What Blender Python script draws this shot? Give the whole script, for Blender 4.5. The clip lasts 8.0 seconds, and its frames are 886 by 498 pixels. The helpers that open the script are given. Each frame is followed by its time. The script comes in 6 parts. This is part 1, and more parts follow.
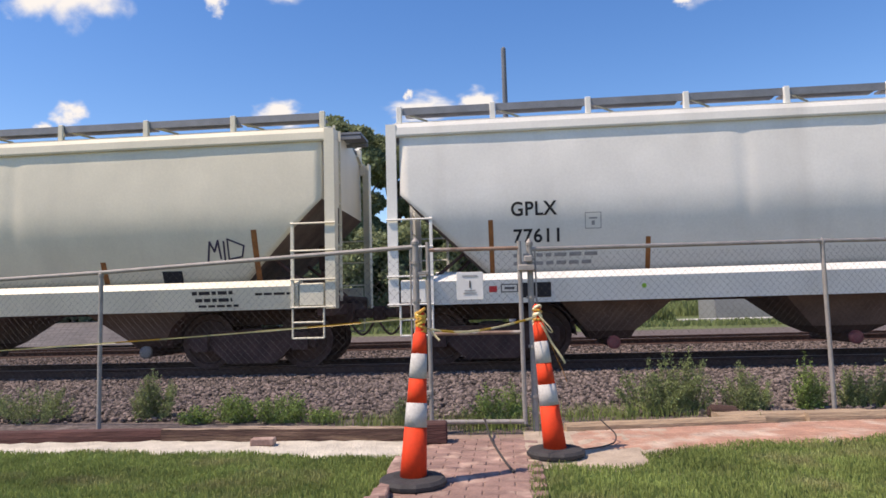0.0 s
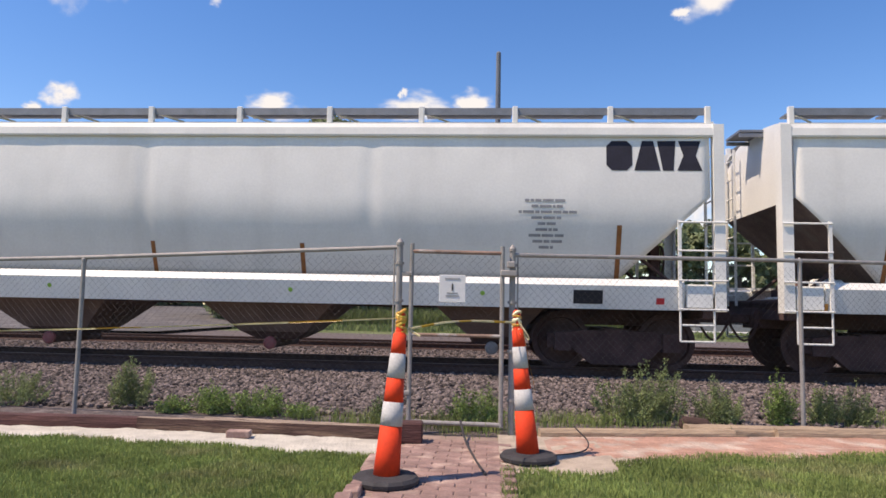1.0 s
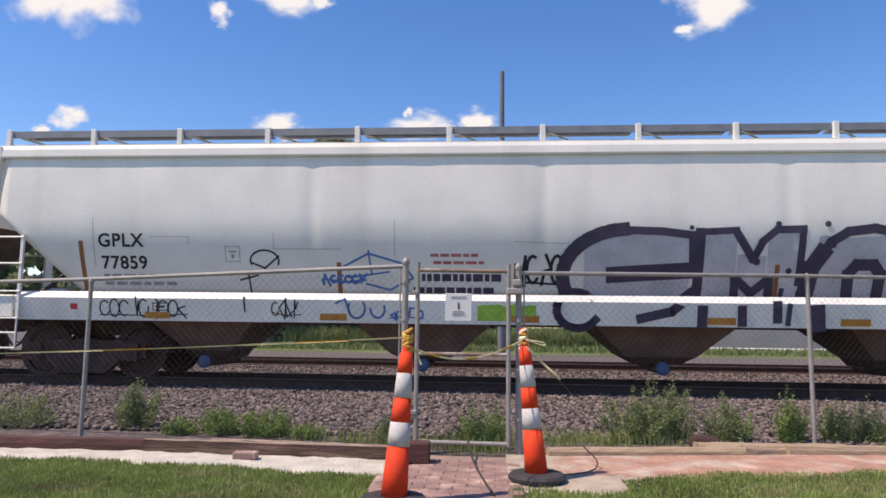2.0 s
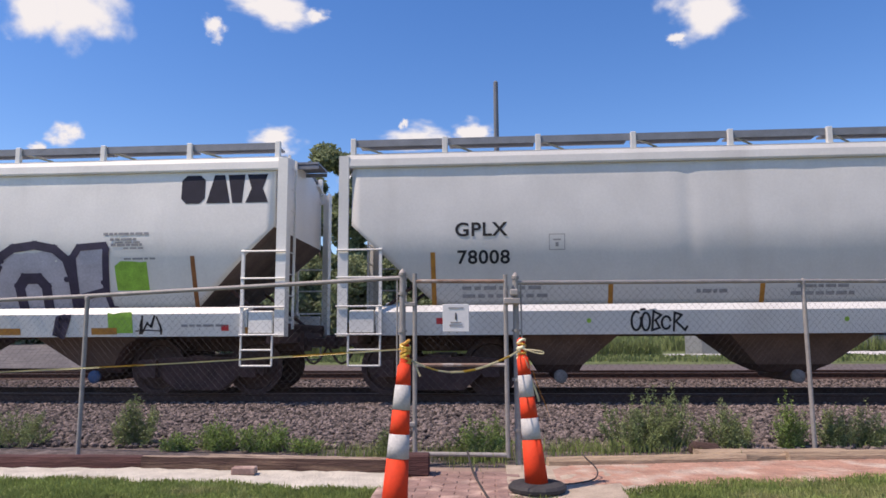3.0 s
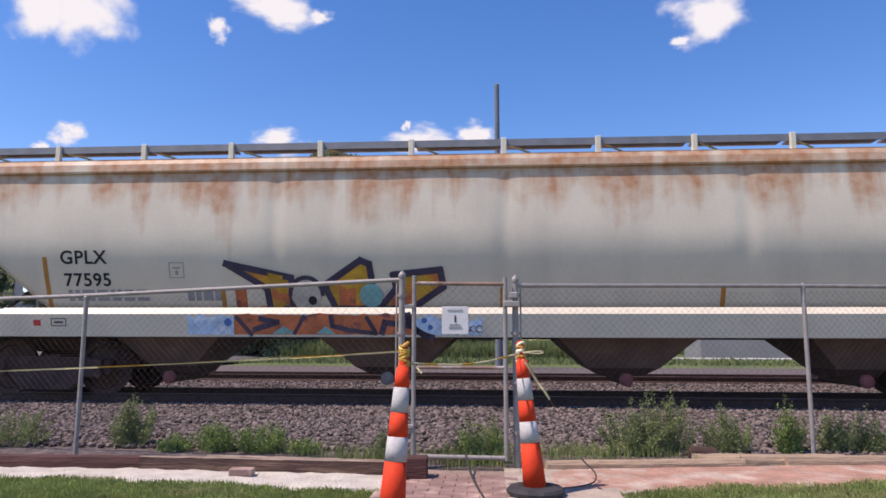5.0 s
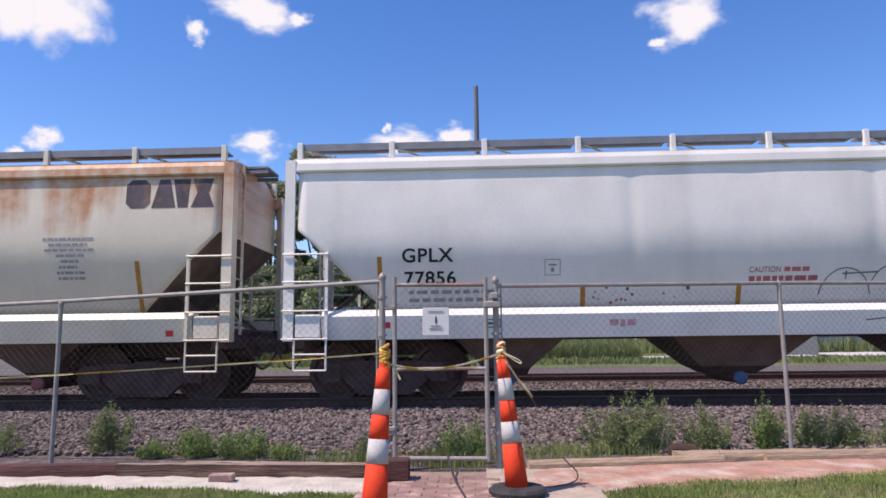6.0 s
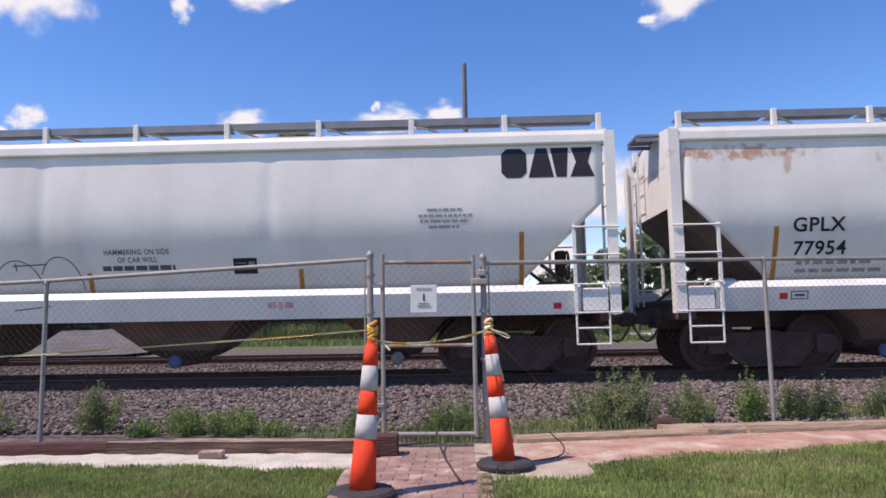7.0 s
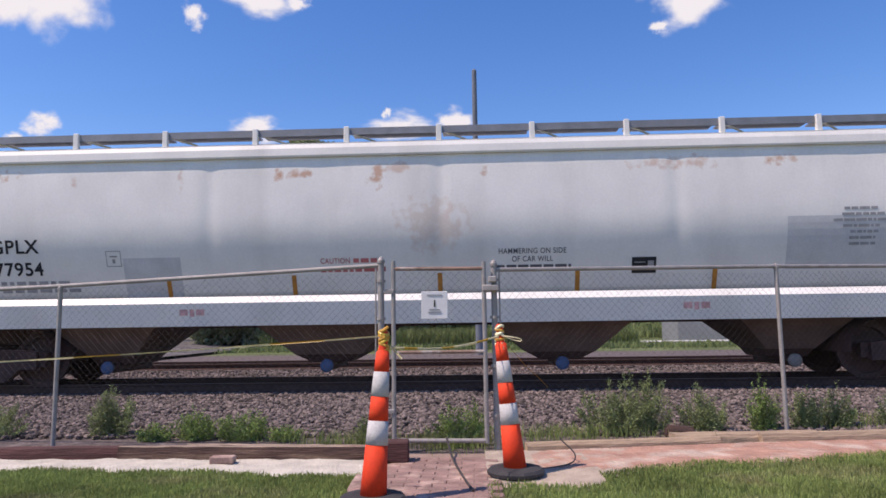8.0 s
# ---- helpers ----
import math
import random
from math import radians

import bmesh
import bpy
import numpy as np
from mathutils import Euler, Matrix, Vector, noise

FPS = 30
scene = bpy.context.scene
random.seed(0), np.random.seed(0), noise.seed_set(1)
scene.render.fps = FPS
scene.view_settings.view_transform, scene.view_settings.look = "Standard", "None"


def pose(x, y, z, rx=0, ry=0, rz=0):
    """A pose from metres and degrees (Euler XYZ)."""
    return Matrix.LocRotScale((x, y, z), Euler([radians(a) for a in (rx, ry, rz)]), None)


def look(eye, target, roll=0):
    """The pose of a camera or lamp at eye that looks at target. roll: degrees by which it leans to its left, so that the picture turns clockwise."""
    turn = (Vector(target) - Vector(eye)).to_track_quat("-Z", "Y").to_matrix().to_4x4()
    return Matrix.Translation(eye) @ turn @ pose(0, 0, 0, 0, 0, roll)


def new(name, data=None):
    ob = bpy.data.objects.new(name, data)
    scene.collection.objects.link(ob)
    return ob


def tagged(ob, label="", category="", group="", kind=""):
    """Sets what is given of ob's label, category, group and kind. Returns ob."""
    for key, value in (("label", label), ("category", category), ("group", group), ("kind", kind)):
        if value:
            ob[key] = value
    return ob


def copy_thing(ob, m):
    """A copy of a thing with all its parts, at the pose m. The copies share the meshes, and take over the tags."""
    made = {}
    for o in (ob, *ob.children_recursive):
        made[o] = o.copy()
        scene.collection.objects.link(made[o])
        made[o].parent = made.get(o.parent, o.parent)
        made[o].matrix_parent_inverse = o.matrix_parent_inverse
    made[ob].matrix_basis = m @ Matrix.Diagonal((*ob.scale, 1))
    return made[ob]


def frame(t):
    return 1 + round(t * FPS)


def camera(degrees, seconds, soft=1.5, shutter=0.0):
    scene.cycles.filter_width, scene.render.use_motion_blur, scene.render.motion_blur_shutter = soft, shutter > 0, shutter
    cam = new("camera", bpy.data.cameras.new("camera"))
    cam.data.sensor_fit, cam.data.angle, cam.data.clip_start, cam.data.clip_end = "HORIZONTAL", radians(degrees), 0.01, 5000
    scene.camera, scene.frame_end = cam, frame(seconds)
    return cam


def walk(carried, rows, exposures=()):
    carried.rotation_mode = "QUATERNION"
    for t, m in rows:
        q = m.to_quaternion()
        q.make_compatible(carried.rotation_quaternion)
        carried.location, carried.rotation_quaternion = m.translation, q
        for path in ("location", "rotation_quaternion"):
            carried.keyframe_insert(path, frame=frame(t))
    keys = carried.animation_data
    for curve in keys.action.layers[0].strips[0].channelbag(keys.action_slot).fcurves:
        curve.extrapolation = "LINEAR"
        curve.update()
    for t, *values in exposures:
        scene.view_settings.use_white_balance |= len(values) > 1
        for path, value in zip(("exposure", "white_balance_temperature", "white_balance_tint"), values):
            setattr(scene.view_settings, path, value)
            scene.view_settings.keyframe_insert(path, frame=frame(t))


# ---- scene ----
import collections
cam = camera(66.0, 8.0, soft=1.6)
walk(cam, [
    (0.0, pose(-0.008, 0.092, 1.116, 94.998, 1.534, 5.316)),
    (0.5, pose(0.006, 0.058, 1.122, 95.005, 0.762, 4.301)),
    (1.0, pose(0.014, 0.033, 1.127, 95.030, -1.167, 3.924)),
    (1.5, pose(0.006, 0.035, 1.133, 95.502, 0.046, 4.592)),
    (1.7, pose(0.008, 0.033, 1.133, 95.975, -0.788, 4.527)),
    (2.8, pose(0.014, 0.025, 1.134, 97.242, 0.102, 4.163)),
    (3.0, pose(0.016, 0.024, 1.134, 97.428, 0.286, 4.271)),
    (3.5, pose(0.033, 0.016, 1.137, 97.314, 0.421, 3.344)),
    (4.0, pose(0.023, 0.026, 1.144, 97.175, -0.438, 3.321)),
    (4.5, pose(0.013, 0.027, 1.141, 97.375, -0.502, 4.326)),
    (4.7, pose(0.014, 0.028, 1.140, 97.463, -0.546, 4.464)),
    (5.8, pose(0.025, 0.038, 1.133, 97.779, 1.573, 2.981)),
    (6.0, pose(0.027, 0.039, 1.131, 97.749, 0.664, 2.718)),
    (6.5, pose(0.034, 0.040, 1.115, 96.978, 0.869, 2.052)),
    (7.0, pose(0.040, 0.033, 1.116, 95.968, 1.011, 1.832)),
    (7.5, pose(0.028, 0.020, 1.112, 96.412, 0.971, 2.287)),
    (8.0, pose(0.026, 0.025, 1.116, 96.513, 0.789, 2.593))], exposures=[(0.0, 0.14, 7600, 16), (1.5, 0.13, 7450, 17), (3.0, 0.04, 7200, 19), (4.7, 0.05, 7000, 22), (6.0, 0.12, 6900, 22), (6.6, 0.12, 6900, 22), (7.3, 0.02, 6950, 21), (8.0, 0.0, 7000, 22)])

# ---- light ----
SUN_DIR = Vector((-0.64, -0.29, 1.10)).normalized()
world = bpy.data.worlds.new("sky")
scene.world = world
world.use_nodes = True
wn = world.node_tree.nodes
sky = wn.new("ShaderNodeTexSky")
sky.sky_type, sky.sun_disc = "NISHITA", False
sky.sun_elevation = math.asin(SUN_DIR.z)
sky.sun_rotation = math.atan2(SUN_DIR.x, SUN_DIR.y)
sky.air_density, sky.dust_density, sky.ozone_density = 1.0, 0.2, 3.0
deep = wn.new("ShaderNodeHueSaturation")
deep.inputs["Saturation"].default_value, deep.inputs["Hue"].default_value = 1.30, 0.509
world.node_tree.links.new(sky.outputs[0], deep.inputs["Color"])
world.node_tree.links.new(deep.outputs[0], wn["Background"].inputs[0])
wn["Background"].inputs[1].default_value = 0.180
sun = new("sun", bpy.data.lights.new("sun", "SUN"))
sun.data.energy, sun.data.angle, sun.data.color = 5.0, radians(0.5), (1.0, 0.91, 0.80)
sun.matrix_world = look(SUN_DIR * 60, (0, 0, 0))

# ---- materials ----
def material(name, color, rough=0.7, metal=0.0, var=0.12, scale=8.0, fine=60.0, bump=0.0, bump_scale=80.0, stain=None, stain_scale=1.2, stain_amount=0.0, island=0.0, objrand=0.0, stretch=(1, 1, 1), place=False):
    """A surface with broad and fine variation, an optional second colour in patches, and relief."""
    m = bpy.data.materials.new(name)
    m.use_nodes = True
    n, l = m.node_tree.nodes, m.node_tree.links
    b = n["Principled BSDF"]
    b.inputs["Roughness"].default_value, b.inputs["Metallic"].default_value = rough, metal
    co = n.new("ShaderNodeTexCoord")
    mp = n.new("ShaderNodeMapping")
    mp.inputs["Scale"].default_value = stretch
    l.new(n.new("ShaderNodeNewGeometry").outputs["Position"] if place else co.outputs["Object"], mp.inputs[0])
    def tex(s, detail=4.0):
        t = n.new("ShaderNodeTexNoise")
        t.inputs["Scale"].default_value, t.inputs["Detail"].default_value = s, detail
        l.new(mp.outputs[0], t.inputs["Vector"])
        return t.outputs[0]
    def mixed(kind, fac, a, c):
        x = n.new("ShaderNodeMix")
        x.data_type, x.blend_type = "RGBA", kind
        for sock, v in ((x.inputs[0], fac), (x.inputs[6], a), (x.inputs[7], c)):
            if isinstance(v, (int, float)):
                sock.default_value = v
            elif isinstance(v, tuple):
                sock.default_value = (*v, 1)
            else:
                l.new(v, sock)
        return x.outputs[2]
    def ramp(src, lo, hi, a, c):
        r = n.new("ShaderNodeMapRange")
        for i, v in zip((1, 2, 3, 4), (lo, hi, a, c)):
            r.inputs[i].default_value = v
        l.new(src, r.inputs[0])
        return r.outputs[0]
    col = color
    if stain:
        col = mixed("MIX", ramp(tex(stain_scale, 8.0), 0.62 - stain_amount, 0.75 - stain_amount * 0.8, 0.0, 1.0), color, stain)
    v1 = ramp(tex(scale), 0.3, 0.7, 1 - var, 1 + var)
    v2 = ramp(tex(fine), 0.3, 0.7, 1 - var * 0.7, 1 + var * 0.7)
    mul = n.new("ShaderNodeMath")
    mul.operation = "MULTIPLY"
    l.new(v1, mul.inputs[0]); l.new(v2, mul.inputs[1])
    fac = mul.outputs[0]
    for amount, node, out in ((island, "ShaderNodeNewGeometry", "Random Per Island"), (objrand, "ShaderNodeObjectInfo", "Random")):
        if amount:
            r = ramp(n.new(node).outputs[out], 0, 1, 1 - amount, 1 + amount)
            k = n.new("ShaderNodeMath")
            k.operation = "MULTIPLY"
            l.new(fac, k.inputs[0]); l.new(r, k.inputs[1])
            fac = k.outputs[0]
    sc = n.new("ShaderNodeVectorMath")
    sc.operation = "SCALE"
    if isinstance(col, tuple):
        sc.inputs[0].default_value = col
    else:
        l.new(col, sc.inputs[0])
    l.new(fac, sc.inputs["Scale"])
    l.new(sc.outputs[0], b.inputs["Base Color"])
    if bump:
        bp = n.new("ShaderNodeBump")
        bp.inputs["Strength"].default_value, bp.inputs["Distance"].default_value = 1.0, bump
        l.new(tex(bump_scale), bp.inputs["Height"])
        l.new(bp.outputs[0], b.inputs["Normal"])
    return m


def leafy(m, amount):
    """Let light through thin leaves and blades."""
    n, l = m.node_tree.nodes, m.node_tree.links
    b = n["Principled BSDF"]
    tr, mx = n.new("ShaderNodeBsdfTranslucent"), n.new("ShaderNodeMixShader")
    l.new(b.inputs["Base Color"].links[0].from_socket, tr.inputs[0])
    b.inputs["Specular IOR Level"].default_value = 0.2
    mx.inputs[0].default_value = amount
    l.new(b.outputs[0], mx.inputs[1])
    l.new(tr.outputs[0], mx.inputs[2])
    l.new(mx.outputs[0], n["Material Output"].inputs[0])
    return m


def car_paint(name, color, rust, blobs=()):
    """Weathered hopper paint: rust streaks that run down from the eave, chalky variation, grime."""
    m = material(name, color, 0.45, 0.0, 0.05, 1.5, 25.0, 0.016, 0.9)
    n, l = m.node_tree.nodes, m.node_tree.links
    b = n["Principled BSDF"]
    src = b.inputs["Base Color"].links[0].from_socket
    co = n.new("ShaderNodeTexCoord")
    sep = n.new("ShaderNodeSeparateXYZ")
    l.new(co.outputs["Object"], sep.inputs[0])
    def stretched(sx, sz, s, detail=6.0):
        mp = n.new("ShaderNodeMapping")
        mp.inputs["Scale"].default_value = (sx, 0.2, sz)
        l.new(co.outputs["Object"], mp.inputs[0])
        t = n.new("ShaderNodeTexNoise")
        t.inputs["Scale"].default_value, t.inputs["Detail"].default_value = s, detail
        l.new(mp.outputs[0], t.inputs["Vector"])
        return t.outputs[0]
    def calc(op, a, c):
        k = n.new("ShaderNodeMath")
        k.operation = op
        k.use_clamp = op == "MINIMUM"
        for sock, v in zip(k.inputs, (a, c)):
            if isinstance(v, (int, float)):
                sock.default_value = v
            else:
                l.new(v, sock)
        return k.outputs[0]
    # height fade: more rust near the eave
    top = calc("MINIMUM", calc("DIVIDE", calc("SUBTRACT", sep.outputs[2], 2.55), 1.65), 0.88)
    streak = stretched(1.6, 0.16, 1.6, 9.0)
    blotch = stretched(0.8, 0.9, 1.5, 9.0)
    amount = calc("ADD", calc("MULTIPLY", streak, 0.84), calc("MULTIPLY", top, rust * 0.52))
    amount = calc("ADD", amount, calc("MULTIPLY", blotch, 0.54))
    fac = calc("MINIMUM", calc("MULTIPLY", calc("MAXIMUM", calc("SUBTRACT", amount, 1.06 - rust * 0.13), 0.0), 2.9), 0.70)
    # rust spots with places of their own: (x, z, half width, half height, depth)
    ragged = stretched(3.0, 3.0, 2.2, 6.0)
    fac = calc("MULTIPLY", fac, calc("ADD", 0.15, calc("MULTIPLY", ragged, 1.7)))
    for bx, bz, rx, rz, depth in blobs:
        u = calc("DIVIDE", calc("SUBTRACT", sep.outputs[0], bx), rx)
        v = calc("DIVIDE", calc("SUBTRACT", sep.outputs[2], bz), rz)
        far = calc("ADD", calc("MULTIPLY", u, u), calc("MULTIPLY", v, v))
        near = calc("SUBTRACT", calc("ADD", 0.55, calc("MULTIPLY", calc("SUBTRACT", ragged, 0.5), 3.2)), calc("MULTIPLY", far, 0.55))
        fac = calc("MAXIMUM", fac, calc("MINIMUM", calc("MULTIPLY", calc("MAXIMUM", near, 0.0), depth * 1.6), depth))
    mixr = n.new("ShaderNodeMix")
    mixr.data_type = "RGBA"
    l.new(fac, mixr.inputs[0])
    l.new(src, mixr.inputs[6])
    mixr.inputs[7].default_value = (0.43, 0.165, 0.045, 1)
    grime = stretched(1.3, 0.22, 1.0)
    g = n.new("ShaderNodeMix")
    g.data_type = "RGBA"
    l.new(calc("MINIMUM", calc("MULTIPLY", calc("MAXIMUM", calc("SUBTRACT", grime, 0.52), 0.0), 1.1), 0.25), g.inputs[0])
    l.new(mixr.outputs[2], g.inputs[6])
    g.inputs[7].default_value = (0.33, 0.31, 0.28, 1)
    l.new(g.outputs[2], b.inputs["Base Color"])
    return m


PAINT_WHITE = car_paint("paint_white", (0.735, 0.725, 0.685), 0.0)
PAINT_GREY = car_paint("paint_pale_grey", (0.60, 0.595, 0.575), 0.0)
PAINT_CREAM = car_paint("paint_cream", (0.66, 0.625, 0.505), 0.15)
PAINT_RUSTY = car_paint("paint_rusty", (0.66, 0.60, 0.48), 1.05)
PAINT_SPOTTED = car_paint("paint_spotted", (0.71, 0.70, 0.665), 0.12, (
    (0.95, 3.80, 1.1, 0.13, 0.75), (1.72, 3.62, 0.08, 0.24, 0.5), (3.2, 3.68, 0.06, 0.12, 0.4), (5.05, 3.69, 0.06, 0.20, 0.5), (6.75, 3.72, 0.09, 0.17, 0.7),
    (7.15, 3.72, 0.28, 0.09, 0.65), (8.40, 3.65, 0.19, 0.20, 0.65), (8.78, 3.80, 0.2, 0.10, 0.4), (10.2, 3.72, 0.08, 0.10, 0.6), (9.35, 2.85, 0.6, 0.45, 0.24),
    (13.4, 3.78, 0.8, 0.12, 0.42), (15.1, 3.78, 0.26, 0.11, 0.65)))
UNDER = material("underframe_grime", (0.085, 0.045, 0.041), 0.9, 0.0, 0.25, 3, 40)
# slope sheets: their shade is put into the colour, along with grime
SLOPE_MAT = material("slope_sheet_shade_grime", (0.155, 0.120, 0.110), 0.9, 0.0, 0.25, 2.5, 30, 0.004, 6, stain=(0.17, 0.15, 0.14), stain_scale=2, stain_amount=0.1)
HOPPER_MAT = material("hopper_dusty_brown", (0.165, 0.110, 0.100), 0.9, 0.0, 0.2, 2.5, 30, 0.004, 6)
TRUCK_MAT = material("truck_iron", (0.066, 0.035, 0.032), 0.9, 0.0, 0.25, 5, 50)
WHEEL_MAT = material("wheel_steel", (0.068, 0.037, 0.034), 0.85, 0.0, 0.2, 5, 50)
GRATING = material("grating_galvanised", (0.21, 0.22, 0.24), 0.55, 0.4, 0.12, 4, 60)
BLACK = material("marking_black", (0.016, 0.016, 0.02), 0.85, 0, 0.15, 6, 50)
NAVY = material("marking_navy", (0.016, 0.016, 0.03), 0.85, 0, 0.2, 6, 50)
NAVY_FADED = material("marking_faded_navy", (0.085, 0.07, 0.085), 0.85, 0, 0.3, 3, 30, stain=(0.24, 0.14, 0.09), stain_scale=2.5, stain_amount=0.08)
DARKMARK = material("marking_dark_grey", (0.09, 0.09, 0.10), 0.7, 0, 0.2, 6, 50)
REDPRINT = material("marking_faded_red", (0.42, 0.12, 0.12), 0.7, 0, 0.25, 6, 40)
PINKMARK = material("marking_pink", (0.62, 0.36, 0.36), 0.7, 0, 0.25, 6, 40)
SPRAY_BLUE = material("spray_blue", (0.05, 0.16, 0.42), 0.6, 0, 0.25, 6, 40)
SPRAY_GREEN = material("spray_green", (0.26, 0.50, 0.06), 0.6, 0, 0.2, 6, 40)
SPRAY_LILAC = material("spray_lilac", (0.47, 0.45, 0.50), 0.6, 0, 0.15, 2, 30)
SPRAY_PURPLE = material("spray_purple_black", (0.045, 0.035, 0.07), 0.6, 0, 0.25, 4, 40)
SPRAY_YELLOW = material("spray_yellow", (0.50, 0.28, 0.03), 0.6, 0, 0.3, 3, 40, stain=(0.55, 0.16, 0.04), stain_scale=2.5, stain_amount=0.12)
SPRAY_ORANGE = material("spray_orange_red", (0.52, 0.14, 0.05), 0.6, 0, 0.3, 3, 40, stain=(0.12, 0.04, 0.05), stain_scale=4, stain_amount=0.07)
SPRAY_SKY = material("spray_pale_blue", (0.42, 0.58, 0.76), 0.6, 0, 0.2, 4, 40, stain=(0.72, 0.76, 0.80), stain_scale=5, stain_amount=0.1)
SPRAY_TEAL = material("spray_teal", (0.17, 0.40, 0.40), 0.6, 0, 0.2, 4, 40)
SPRAY_CREAM = material("spray_pale", (0.45, 0.43, 0.36), 0.6, 0, 0.2, 4, 40)
CAP_GREY = material("cap_grey", (0.24, 0.22, 0.22), 0.6, 0, 0.2, 6, 50)
CAP_RED = material("cap_red", (0.28, 0.075, 0.08), 0.6, 0, 0.2, 6, 50)
CAP_BLUE = material("cap_blue", (0.055, 0.11, 0.24), 0.6, 0, 0.2, 6, 50)
GREYPATCH = material("touch_up_grey", (0.51, 0.515, 0.515), 0.6, 0, 0.1, 3, 40)
GREYMARK = material("marking_grey", (0.28, 0.28, 0.29), 0.7, 0, 0.2, 6, 50)
ORANGE_REFL = material("reflector_orange", (0.44, 0.19, 0.03), 0.5, 0, 0.2, 8, 50)
ORANGE_WORN = material("reflector_browned", (0.28, 0.105, 0.03), 0.6, 0, 0.25, 8, 50)
RED_REFL = material("reflector_red", (0.55, 0.03, 0.04), 0.5, 0, 0.15, 8, 50)
RAIL_MAT = material("rail_rusty_steel", (0.062, 0.032, 0.027), 0.8, 0.1, 0.25, 6, 60, 0.002, 50)
RAIL_TOP = material("rail_worn_head", (0.20, 0.15, 0.13), 0.6, 0.4, 0.1, 6, 60)
TIE_MAT = material("tie_wood", (0.09, 0.07, 0.055), 0.95, 0, 0.3, 5, 60, 0.01, 20, stretch=(6, 1, 6))
ROCK = material("ballast_rock", (0.128, 0.100, 0.091), 0.9, 0, 0.25, 10, 70, 0.004, 60, island=0.85)
BALLAST = material("ballast_bed", (0.110, 0.086, 0.078), 0.95, 0, 0.4, 14, 45, 0.03, 18, stain=(0.19, 0.155, 0.14), stain_scale=9, stain_amount=0.1)
LOT = material("lot_gravel", (0.105, 0.095, 0.09), 1.0, 0, 0.35, 0.8, 9, 0.05, 5, stain=(0.15, 0.135, 0.125), stain_scale=0.9, stain_amount=0.1)
SOIL = material("lawn_soil", (0.120, 0.148, 0.050), 1.0, 0, 0.3, 6, 50, 0.01, 30)
FARGRASS = material("far_meadow", (0.115, 0.15, 0.05), 1.0, 0, 0.25, 0.25, 3.0, 0.05, 4.0, stain=(0.17, 0.17, 0.09), stain_scale=0.12, stain_amount=0.08)
def cloud_material():
    """Bright cumulus in the far sky: dense in the middle, ragged and thin at the edge."""
    m = bpy.data.materials.new("cloud_white")
    m.use_nodes = True
    n, l = m.node_tree.nodes, m.node_tree.links
    n.remove(n["Principled BSDF"])
    co, info = n.new("ShaderNodeTexCoord"), n.new("ShaderNodeObjectInfo")
    shift = n.new("ShaderNodeVectorMath")
    l.new(co.outputs["Object"], shift.inputs[0])
    comb = n.new("ShaderNodeCombineXYZ")
    k = n.new("ShaderNodeMath")
    k.operation = "MULTIPLY"
    k.inputs[1].default_value = 40.0
    l.new(info.outputs["Random"], k.inputs[0])
    l.new(k.outputs[0], comb.inputs[1])
    l.new(comb.outputs[0], shift.inputs[1])
    t = n.new("ShaderNodeTexNoise")
    t.inputs["Scale"].default_value, t.inputs["Detail"].default_value, t.inputs["Roughness"].default_value = 1.6, 6.0, 0.50
    l.new(shift.outputs[0], t.inputs["Vector"])
    ln = n.new("ShaderNodeVectorMath")
    ln.operation = "LENGTH"
    l.new(co.outputs["Object"], ln.inputs[0])
    d = n.new("ShaderNodeMath")
    d.operation = "MULTIPLY_ADD"
    d.inputs[1].default_value = 3.2
    l.new(t.outputs[0], d.inputs[0])
    neg = n.new("ShaderNodeMath")
    neg.operation = "MULTIPLY"
    l.new(ln.outputs["Value"], neg.inputs[0])
    neg.inputs[1].default_value = -2.1
    l.new(neg.outputs[0], d.inputs[2])
    r = n.new("ShaderNodeMapRange")
    r.interpolation_type = "SMOOTHSTEP"
    r.inputs[1].default_value, r.inputs[2].default_value = 0.0, 1.15
    l.new(d.outputs[0], r.inputs[0])
    c = n.new("ShaderNodeMix")
    c.data_type = "RGBA"
    l.new(r.outputs[0], c.inputs[0])
    c.inputs[6].default_value, c.inputs[7].default_value = (0.56, 0.67, 0.88, 1), (0.82, 0.86, 0.90, 1)
    em, tr, mx = n.new("ShaderNodeEmission"), n.new("ShaderNodeBsdfTransparent"), n.new("ShaderNodeMixShader")
    l.new(c.outputs[2], em.inputs[0])
    l.new(r.outputs[0], mx.inputs[0])
    l.new(tr.outputs[0], mx.inputs[1])
    l.new(em.outputs[0], mx.inputs[2])
    l.new(mx.outputs[0], n["Material Output"].inputs[0])
    return m


CLOUD = cloud_material()
MEADOW_BLADE = leafy(material("meadow_blade", (0.18, 0.222, 0.088), 0.8, 0, 0.2, 0.3, 3, island=0.2), 0.25)
GRASS = leafy(material("grass_blade", (0.232, 0.292, 0.092), 0.85, 0, 0.30, 1.2, 7, island=0.24, stain=(0.31, 0.30, 0.14), stain_scale=1.4, stain_amount=0.10), 0.30)
LEAF = leafy(material("weed_leaf", (0.20, 0.285, 0.085), 0.75, 0, 0.2, 4, 40, island=0.45), 0.3)
LEAF_GREY = leafy(material("weed_leaf_greygreen", (0.22, 0.268, 0.12), 0.8, 0, 0.2, 4, 40, island=0.4), 0.3)
TREE_LEAF = leafy(material("tree_leaf", (0.225, 0.265, 0.145), 0.85, 0, 0.25, 0.5, 3, island=0.35), 0.35)
